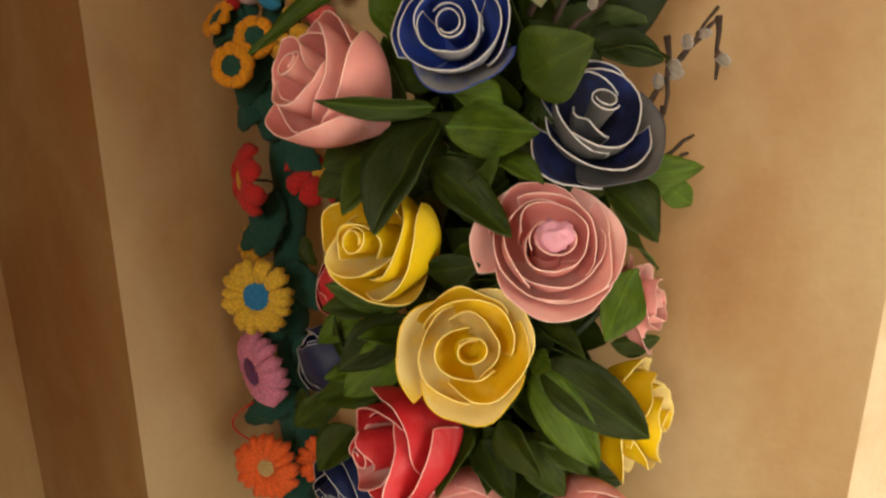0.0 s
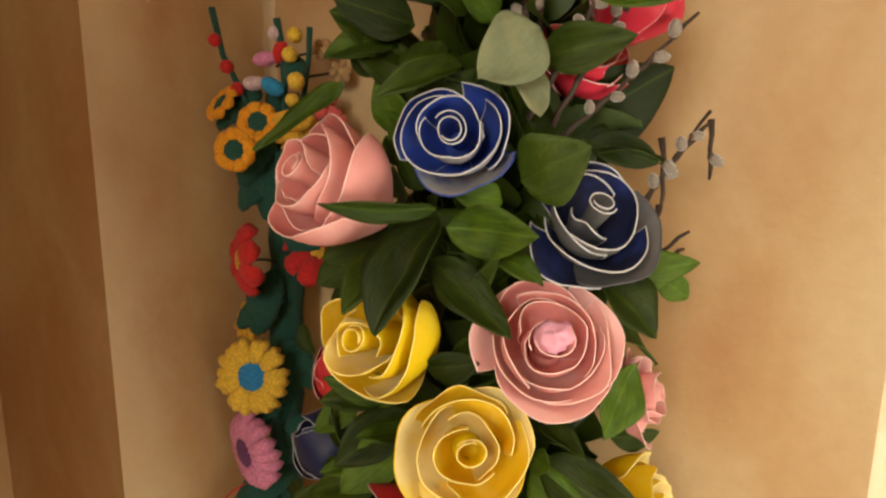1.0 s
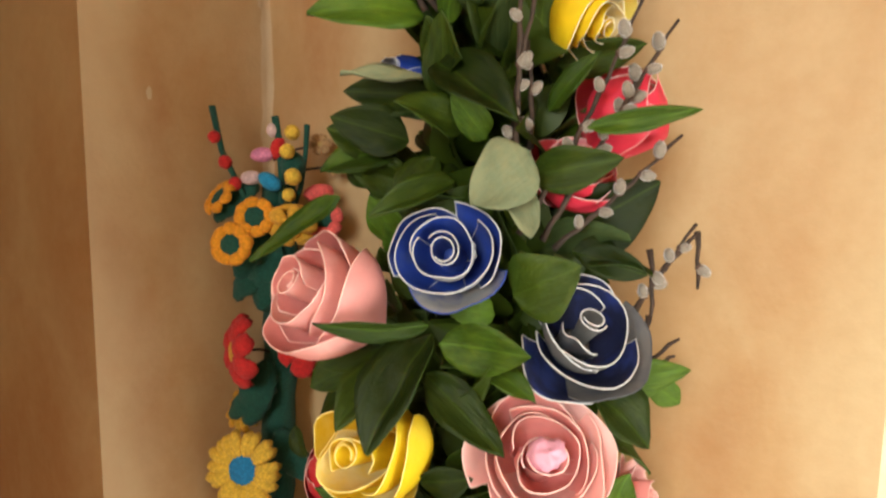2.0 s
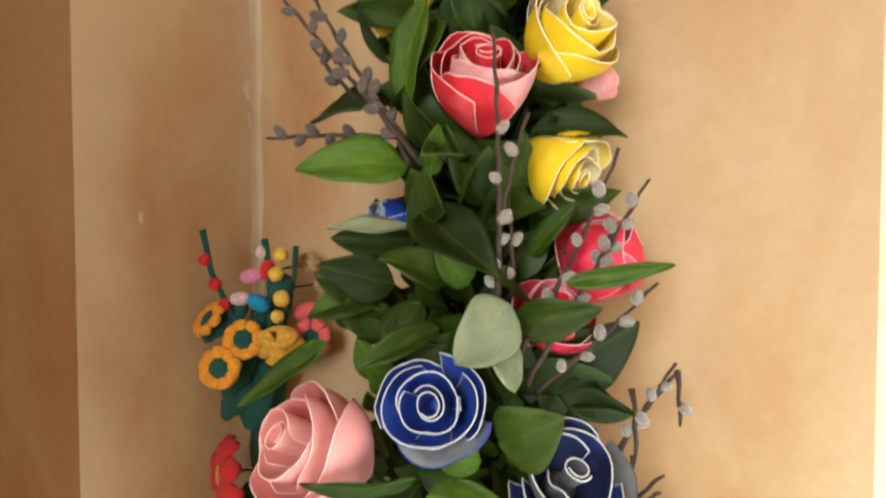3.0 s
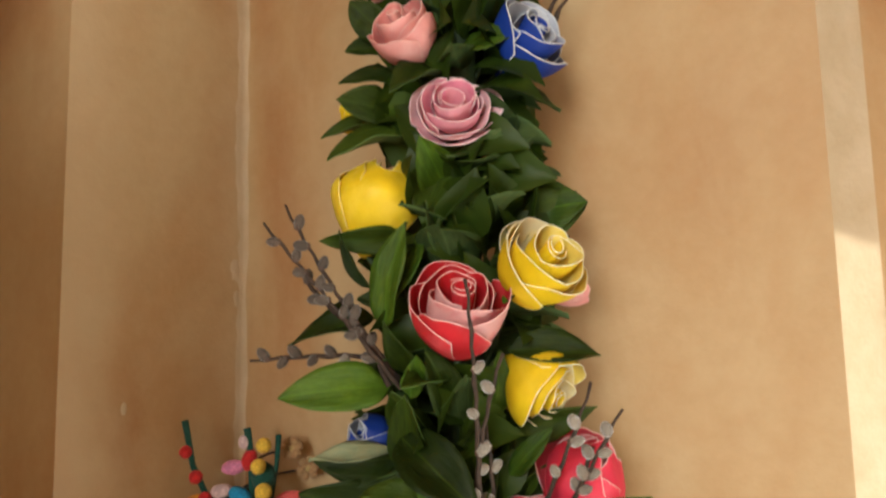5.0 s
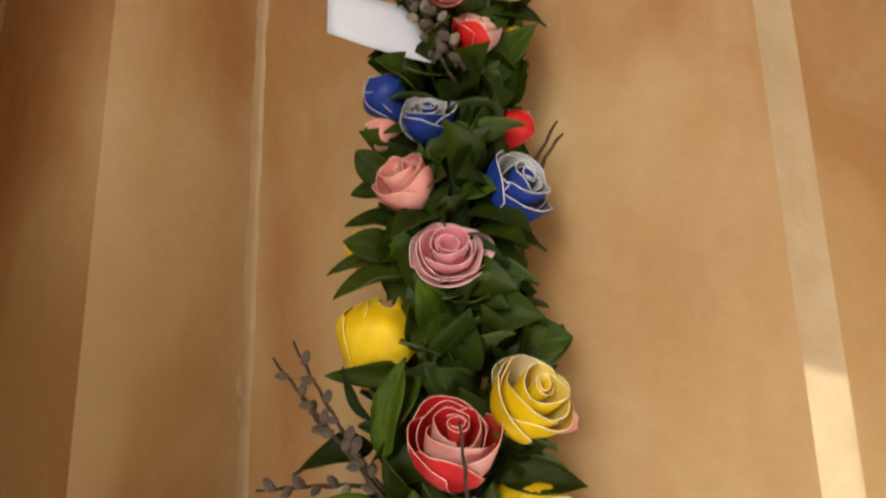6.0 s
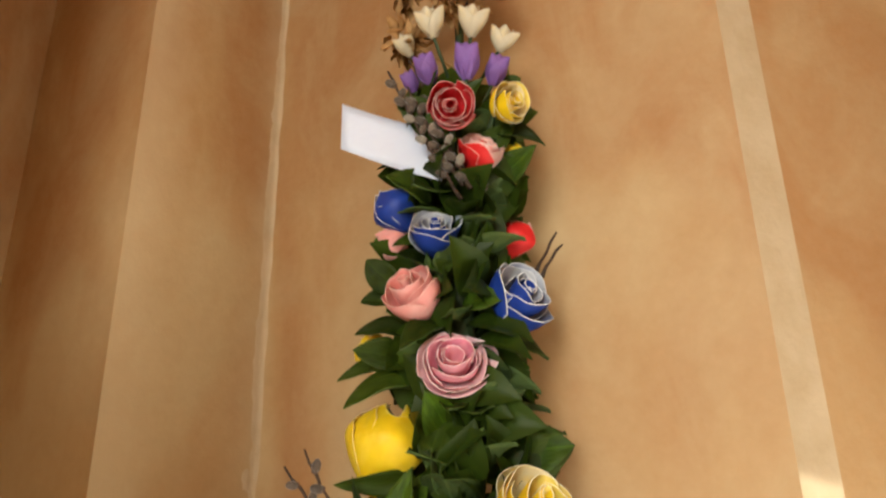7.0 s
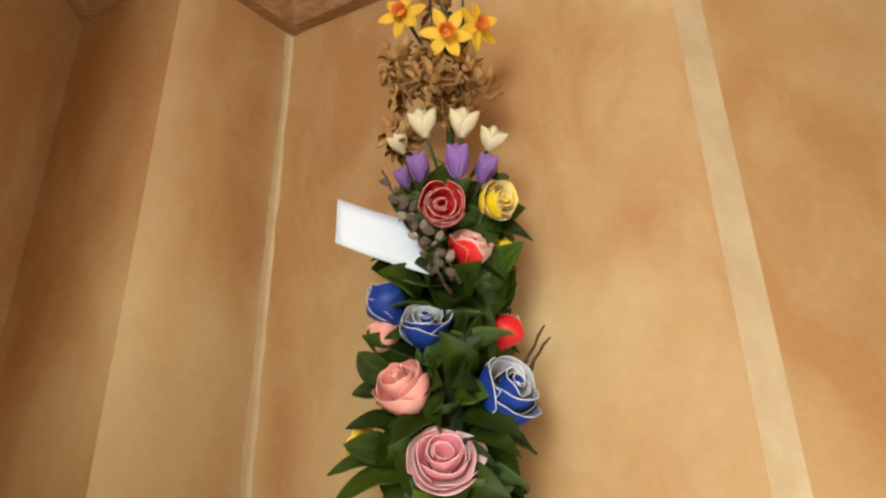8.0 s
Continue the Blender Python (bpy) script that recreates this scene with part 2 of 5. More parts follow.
def axes(at, z, x=(1, 0, 0), scale=1.0):
    """A pose at a place whose local z points along z and whose local x lies as near to x as can be."""
    z = Vector(z).normalized()
    x = Vector(x)
    x = x - z * x.dot(z)
    if x.length < 1e-4:
        x = z.orthogonal()
    x.normalize()
    y = z.cross(x)
    return Matrix.Translation(at) @ Matrix((x, y, z)).transposed().to_4x4() @ Matrix.Scale(scale, 4)


def tube(path, radii, sides=7, start=0):
    """Vertices and faces of a tube along a path, closed at both ends."""
    verts, faces = [], []
    n = len(path)
    side = None
    for i, p in enumerate(path):
        d = (path[min(i + 1, n - 1)] - path[max(i - 1, 0)]).normalized()
        side = d.orthogonal() if side is None else side - d * side.dot(d)
        side.normalize()
        up = d.cross(side)
        for k in range(sides):
            a = 2 * math.pi * k / sides
            verts.append(p + (side * math.cos(a) + up * math.sin(a)) * radii[i])
    for i in range(n - 1):
        for k in range(sides):
            a, b = start + i * sides + k, start + i * sides + (k + 1) % sides
            faces.append((a, b, b + sides, a + sides))
    faces.append(tuple(start + k for k in reversed(range(sides))))
    faces.append(tuple(start + (n - 1) * sides + k for k in range(sides)))
    return verts, faces


def ellipsoid(rx, ry, rz, segs=14, rings=9, wobble=0.0, seed=0, at=(0, 0, 0), egg=0.0):
    verts, faces = [], []
    for i in range(rings + 1):
        th = math.pi * i / rings
        for k in range(segs):
            ph = 2 * math.pi * k / segs
            d = Vector((math.sin(th) * math.cos(ph), math.sin(th) * math.sin(ph), math.cos(th)))
            s = 1 + wobble * noise.noise(d * 2.3 + Vector((seed * 7.1, 0, 0)))
            e = 1 - egg * d.z
            verts.append(Vector((d.x * rx * s * e, d.y * ry * s * e, d.z * rz * s)) + Vector(at))
    for i in range(rings):
        for k in range(segs):
            a, b = i * segs + k, i * segs + (k + 1) % segs
            faces.append((a, a + segs, b + segs, b))
    return verts, faces


# ---------------------------------------------------------------- the corner of the room
TOP = 2.633
COR_A, EDGE_B, COR_C = (-0.225, 0.930), (-0.390, 0.758), (-0.637, 0.917)
EDGE_S, EDGE_T, END_R = (0.401, 0.568), (0.455, 0.583), (1.12, 0.616)
BACK_R, BACK_L, JUT, RECESS = (-0.33, -1.895), (-0.752, -1.00), (-0.54, 0.12), (-0.70, 0.20)
WIN_R, WIN_L = (WIN_B.x, WIN_B.y), (WIN_A.x, WIN_A.y)


def wall(name, a, b, z0, z1, thick, mat, label, category="wall"):
    """A wall from a to b, whose face lies on that line and whose thickness lies on the left-hand side of a to b."""
    a, b = Vector((*a, 0)), Vector((*b, 0))
    d = (b - a).normalized()
    out = Vector((-d.y, d.x, 0)) * thick
    n = max(2, int((b - a).length / 0.05))
    verts, faces = [], []
    rows = 40
    for j in range(rows + 1):
        z = z0 + (z1 - z0) * j / rows
        for i in range(n + 1):
            p = a.lerp(b, i / n)
            w = 0.0 if i in (0, n) else 0.0016 * noise.noise(Vector((p.x * 5, p.y * 5, z * 4)))
            verts.append(p + Vector((0, 0, z)) - out.normalized() * w)
    for j in range(rows):
        for i in range(n):
            q = j * (n + 1) + i
            faces.append((q, q + 1, q + n + 2, q + n + 1))
    k = len(verts)
    verts += [a + out + Vector((0, 0, z0)), b + out + Vector((0, 0, z0)), b + out + Vector((0, 0, z1)), a + out + Vector((0, 0, z1))]
    m = rows * (n + 1)
    faces += [(k + 1, k, k + 3, k + 2), (0, m, k + 3, k), (n, k + 1, k + 2, m + n), (m, m + n, k + 2, k + 3), (0, k, k + 1, n)]
    return tagged(new(name, mesh_of(name, verts, faces, [mat])), label, category, kind="structure")


# unseen side wall, bent in at JUT to keep window light off the niche
wall("wall_west", BACK_L, JUT, 0, TOP + 0.12, 0.15, WALL, "unseen ochre side wall, bent in to shade the niche")
# low stub added out of view; darkens the lower niche and pier
wall("wall_west", JUT, (-0.40, 0.10), 0, 1.86, 0.04, WALL, "unseen low ochre stub added to shade the niche and pier")
wall("wall_west", JUT, RECESS, 0, TOP + 0.12, 0.10, WALL, "unseen ochre end of the bent-in side wall")
wall("wall_west", RECESS, COR_C, 0, TOP + 0.12, 0.15, WALL, "ochre limewashed wall in shade")
wall("wall_niche", COR_C, EDGE_B, 0, TOP + 0.12, 0.08, WALL, "ochre limewashed face of a wall pier")
wall("wall_pier", EDGE_B, COR_A, 0, TOP + 0.12, 0.08, BANDED, "mottled ochre wall beside the inner corner")
wall("wall_north", COR_A, EDGE_S, 0, TOP + 0.12, 0.15, WALL, "mottled ochre limewashed wall behind the flowers")
wall("trim_edge", EDGE_S, EDGE_T, 0, TOP + 0.12, 0.12, PALE, "pale plastered edge of the wall", "trim")
wall("wall_east", EDGE_T, END_R, 0, TOP + 0.12, 0.15, WALL, "ochre limewashed wall past the pale edge")


def solid(name, pts, z0, z1, mat, label, category, kind="structure"):
    n = len(pts)
    verts = [(x, y, z0) for x, y in pts] + [(x, y, z1) for x, y in pts]
    faces = [tuple(reversed(range(n))), tuple(range(n, 2 * n))] + [(i, (i + 1) % n, (i + 1) % n + n, i + n) for i in range(n)]
    return tagged(new(name, mesh_of(name, verts, faces, [mat], smooth=False)), label, category, kind=kind)


ROOM = [(-1.5, -2.4), (2.0, -2.4), (2.0, 1.4), (-1.5, 1.4)]
solid("floor", ROOM, -0.10, 0.0, FLOOR, "brown wooden floor", "floor")
PLAN = [WIN_R, WIN_L, BACK_L, JUT, RECESS, COR_C, EDGE_B, COR_A, EDGE_S, EDGE_T, END_R, BACK_R]
solid("ceiling", [(0.1 + (x - 0.1) * 1.03, -0.5 + (y + 0.5) * 1.03) for x, y in PLAN], TOP + 0.05, TOP + 0.15, PLANK, "orange-brown wooden ceiling", "ceiling")


def prism(verts, faces, ring_a, ring_b):
    k, n = len(verts), len(ring_a)
    verts += list(ring_a) + list(ring_b)
    faces.append(tuple(range(k, k + n)))
    faces.append(tuple(reversed(range(k + n, k + 2 * n))))
    faces += [(k + i, k + n + i, k + n + (i + 1) % n, k + (i + 1) % n) for i in range(n)]


def wall_with_hole(name, a, b, hole, thick, mat, label):
    """A wall from a to b with one opening; hole: four (distance, height) corners, bottom left first, anticlockwise."""
    a, b = Vector((*a, 0)), Vector((*b, 0))
    d = (b - a).normalized()
    out = Vector((-d.y, d.x, 0)) * thick
    w, h = (b - a).length, TOP + 0.12
    (x0, z0), (x1, z1), (x2, z2), (x3, z3) = hole
    verts, faces = [], []
    for quad in ([(0, 0), (w, 0), (x1, z1), (x0, z0)], [(w, 0), (w, h), (x2, z2), (x1, z1)], [(w, h), (0, h), (x3, z3), (x2, z2)], [(0, h), (0, 0), (x0, z0), (x3, z3)]):
        near = [a + d * x + Vector((0, 0, z)) for x, z in quad]
        prism(verts, faces, near, [p + out for p in near])
    return tagged(new(name, mesh_of(name, verts, faces, [mat], smooth=False)), label, "wall", kind="structure")


wl = (WIN_B - WIN_A).length
wall_with_hole("wall_south", WIN_R, WIN_L, [(wl / 2 - 0.6, 1.50), (wl / 2 + 0.6, 1.50), (wl / 2 + 0.6, 2.40), (wl / 2 - 0.6, 2.40)], 0.12, WALL, "ochre wall with a window opening")
wall("wall_back", BACK_R, WIN_R, 0, TOP + 0.12, 0.12, WALL, "ochre wall behind the way in")
wall("wall_return", WIN_L, BACK_L, 0, TOP + 0.12, 0.12, WALL, "ochre wall beside the window")
# unseen slit, cut back along the sun so its patch fits the pale edge
ra, rb = Vector((*END_R, 0)), Vector((*BACK_R, 0))
rd = (rb - ra).normalized()
rn = Vector((-rd.y, rd.x, 0))


def on_sun_wall(x, y, z):
    p = Vector((x, y, z))
    p = p + SUN_DIR * ((ra - p).dot(rn) / SUN_DIR.dot(rn))
    return (p - ra).dot(rd), p.z


right_low, left_low = on_sun_wall(*EDGE_T, 0.55), on_sun_wall(EDGE_S[0] - 0.03, EDGE_S[1] + 0.016, 0.55)
left_high, right_high = on_sun_wall(EDGE_S[0], EDGE_S[1], 1.662), on_sun_wall(*EDGE_T, 1.648)
split = left_low[0] + 0.06
corner = (ra.x + rd.x * split, ra.y + rd.y * split)
wall_with_hole("wall_sun_side", END_R, corner, [right_low, left_low, (left_low[0], left_high[1]), right_high], 0.02, WALL, "unseen ochre wall with a slit cut to shape the sun patch")
# low opening made up to let sun bounce off the floor
wall_with_hole("wall_sun_side", corner, BACK_R, [(0.10, 0.20), (0.98, 0.20), (0.98, 1.30), (0.10, 1.30)], 0.02, WALL, "unseen ochre wall with a low opening added for fill light")


# added fill lamp in that opening, brightening the lower right
low_mid = Vector((*corner, 0)) + rd * 0.54 + Vector((0, 0, 0.75)) - rn * 0.012
low_lamp = new("low_fill_light", bpy.data.lights.new("low_fill_light", "AREA"))
low_lamp.data.shape, low_lamp.data.size, low_lamp.data.size_y = "RECTANGLE", 0.8, 1.0
low_lamp.data.energy, low_lamp.data.color = LOW_LAMP, (1.0, 0.94, 0.85)
low_lamp.matrix_world = look(low_mid, low_mid - rn)


# wooden cornice along the tops of the walls
def cornice(a, b, fit_a, fit_b, raised=0.0):
    a, b = Vector((*a, TOP + raised)), Vector((*b, TOP + raised))
    d = (b - a).normalized()
    into = Vector((d.y, -d.x, 0))
    prof = [(0.0, 0.0), (0.022, 0.0), (0.030, 0.008), (0.050, 0.030), (0.056, 0.052), (0.0, 0.052)]
    ring_a = [a + into * (o + 0.002) + d * (o * fit_a) + Vector((0, 0, z)) for o, z in prof]
    ring_b = [b + into * (o + 0.002) - d * (o * fit_b) + Vector((0, 0, z)) for o, z in prof]
    verts, faces = [], []
    prism(verts, faces, ring_a, ring_b)
    tagged(new("trim_cornice", mesh_of("trim_cornice", verts, faces, [BEAM], smooth=False)), "dark brown wooden cornice under the ceiling", "trim", kind="structure")


cornice(BACK_L, COR_C, 0, 0)
cornice(COR_C, EDGE_B, 0, -0.9, 0.002)
cornice(EDGE_B, COR_A, -0.9, 0)
cornice(COR_A, EDGE_S, 0, -0.3, 0.002)
cornice(EDGE_T, END_R, 0, 0)


def plaster_bead(at, low, high, size, label):
    """A thin, uneven bead of pale plaster left along an inner corner."""
    d1, d2 = Vector((EDGE_B[0] - at[0], EDGE_B[1] - at[1], 0)).normalized(), Vector((EDGE_S[0] - at[0], EDGE_S[1] - at[1], 0)).normalized()
    verts, faces = [], []
    n = 170
    for i in range(n + 1):
        z = low + (high - low) * i / n
        w1 = size * (1.0 + 0.5 * noise.noise(Vector((0, 0.5, z * 6))) + 0.45 * noise.noise(Vector((3, 0, z * 50))))
        w2 = size * 0.45 * (1.0 + 0.7 * noise.noise(Vector((9, 0.5, z * 16))))
        c = Vector((at[0], at[1], z))
        inner = (d1 + d2).normalized()
        verts += [c + d1 * w1 + inner * 0.0005, c + d1 * w1 * 0.5 + inner * 0.0012, c + inner * 0.0020, c + d2 * w2 * 0.5 + inner * 0.0012, c + d2 * w2 + inner * 0.0005]
    for i in range(n):
        faces += [(i * 5 + k, i * 5 + k + 1, i * 5 + k + 6, i * 5 + k + 5) for k in range(4)]
    tagged(new("trim_corner", mesh_of("trim_corner", verts, faces, [PALE])), label, "trim", kind="structure")


plaster_bead(COR_A, 0.0, TOP, 0.013, "thin pale bead of plaster in the inner corner")


def plaster_chip(d, z, wide, high):
    """A small bare patch on the pier wall, d metres from the inner corner."""
    along = Vector((EDGE_B[0] - COR_A[0], EDGE_B[1] - COR_A[1], 0)).normalized()
    face = Vector((-along.y, along.x, 0))
    c = Vector((COR_A[0], COR_A[1], z)) + along * d
    verts = [c + face * 0.0035]
    for k in range(14):
        a = 2 * math.pi * k / 14
        r = 1 + 0.35 * noise.noise(Vector((math.cos(a) * 2, math.sin(a) * 2, d * 30)))
        verts.append(c + along * (wide * math.cos(a) * r) + Vector((0, 0, high * math.sin(a) * r)) + face * 0.0018)
    faces = [(0, k + 1, (k + 1) % 14 + 1) for k in range(14)]
    tagged(new("trim_patch", mesh_of("trim_patch", verts, faces, [PALE])), "small pale bare patch on the ochre wall", "patch", kind="structure")


plaster_chip(0.165, 1.466, 0.0035, 0.008)
plaster_chip(0.016, 1.640, 0.007, 0.016)
plaster_chip(0.014, 1.60, 0.004, 0.012)


# ---------------------------------------------------------------- the tall flower palm
AXIS_LOW, AXIS_HIGH = Vector((0.035, 0.600, 0.0)), Vector((0.072, 0.625, 2.42))


def axis(z):
    return AXIS_LOW.lerp(AXIS_HIGH, z / AXIS_HIGH.z)


palm = tagged(new("flower_palm"), "tall palm of dyed paper roses, dark green leaves and willow catkins", "flower palm")
palm.location = AXIS_LOW
palm_inv = Matrix.Translation(-AXIS_LOW)

path = [axis(z) - AXIS_LOW + Vector((0.002 * math.sin(z * 9), 0.002 * math.cos(z * 7), 0)) for z in np.linspace(0, 2.42, 30)]
v, f = tube(path, [0.020 - 0.005 * i / 29 if i < 24 else 0.006 for i in range(30)], 9)
part("stalk", mesh_of("stalk", v, f, [STALK]), palm)


def petal(radius, height, half, flare, skew, rim, mats, seed, bead, nu=18, nv=9, ripple=1.0):
    """A cupped petal round the local z axis: outer skin, inner skin and a rolled edge."""
    thick = 0.016
    outer, inner = [], []
    for layer, store in ((0.0, outer), (1.0, inner)):
        for j in range(nv + 1):
            for i in range(nu + 1):
                u, vv = 2 * i / nu - 1, j / nv
                top = 1 - rim * abs(u) ** 2.2 + 0.045 * math.sin(2.6 * u + seed * 2.3) + 0.10 * noise.noise(Vector((u * 1.9, seed * 3.3, 0)))
                s = vv * top
                cup = 0.24 + 0.76 * math.sin(min(1.0, s * 1.25) * math.pi / 2)
                r = radius * (cup * (1 + skew * u) + flare * max(0.0, s - 0.55) ** 2 * 2.6 * (1 - 0.3 * abs(u)))
                r += radius * 0.10 * s ** 3 * abs(u) ** 4 * (1 if (seed + (u > 0)) % 2 else -0.6)
                r += 0.12 * ripple * s * noise.noise(Vector((u * 1.6, s * 1.6, seed * 5.7))) + 0.012 * noise.noise(Vector((u * 5, s * 5, seed * 2.7))) - thick * layer
                ph = u * half
                z = height * s - flare * 0.55 * max(0.0, s - 0.7) ** 2 * 2.5 + 0.02 * noise.noise(Vector((u * 1.5, s, seed * 9.1)))
                store.append(Vector((r * math.cos(ph), r * math.sin(ph), z)))
    verts, faces, slots = outer + inner, [], []
    m = len(outer)
    for j in range(nv):
        for i in range(nu):
            q = j * (nu + 1) + i
            faces.append((q, q + 1, q + nu + 2, q + nu + 1))
            slots.append(1)
            faces.append((m + q + nu + 1, m + q + nu + 2, m + q + 1, m + q))
            slots.append(0)
    border = [j * (nu + 1) for j in range(2, nv + 1)] + [nv * (nu + 1) + i for i in range(1, nu)] + [j * (nu + 1) + nu for j in range(nv, 1, -1)]
    line = [(verts[q] + verts[q + m]) / 2 for q in border]
    ev, ef = tube(line, [bead] * len(line), 5, len(verts))
    verts += ev
    faces += ef
    slots += [2] * len(ef)
    return mesh_of("petal", verts, faces, mats, slots)


def heart(mats, seed, size, height, turns, bead, knot=False):
    """The rolled middle of a rose with the cone below it."""
    n, nv = int(26 * turns), 5
    verts, faces, slots = [], [], []
    rim = []
    for i in range(n + 1):
        a = turns * 2 * math.pi * i / n + seed
        r = size * (0.84 + 0.20 * i / 26 + 0.62 * max(0.0, i / 26 - 1.1)) * (1 + 0.10 * math.sin(2 * a + seed) + 0.08 * math.sin(a + seed * 2.1))
        for j in range(nv + 1):
            s = j / nv
            rr = r * (0.62 + 0.38 * s ** 1.4)
            verts.append(Vector((rr * math.cos(a), rr * math.sin(a), 0.25 + (height - 0.25 - 0.05 * i / 26 + 0.035 * math.sin(a * 0.9 + seed)) * s)))
        rim.append(verts[-1])
    for i in range(n):
        for j in range(nv):
            q = i * (nv + 1) + j
            faces.append((q, q + nv + 1, q + nv + 2, q + 1))
            slots.append(0 if i < 3 else 1)
    ev, ef = tube(rim, [bead] * len(rim), 5, len(verts))
    verts += ev
    faces += ef
    slots += [2] * len(ef)
    base = [Vector((0, 0, z)) for z in (-0.12, 0.02, 0.2, 0.5)]
    ev, ef = tube(base, [0.06, 0.22, 0.30, 0.16], 12, len(verts))
    verts += ev
    faces += ef
    slots += [1] * len(ef)
    if knot:
        kv, kf = ellipsoid(0.27, 0.23, 0.26, 20, 14, 0.32, seed, (-0.02, 0.03, height - 0.06))
        k = len(verts)
        verts += kv
        faces += [tuple(i + k for i in q) for q in kf]
        slots += [3] * len(kf)
    return mesh_of("rose", verts, faces, mats, slots)


ROSES = {}
HEADS = []
ROSE_CORE = sheet("rose_core", (0.95, 0.46, 0.60), 0.86, 0.32, 0.2, 0.3)

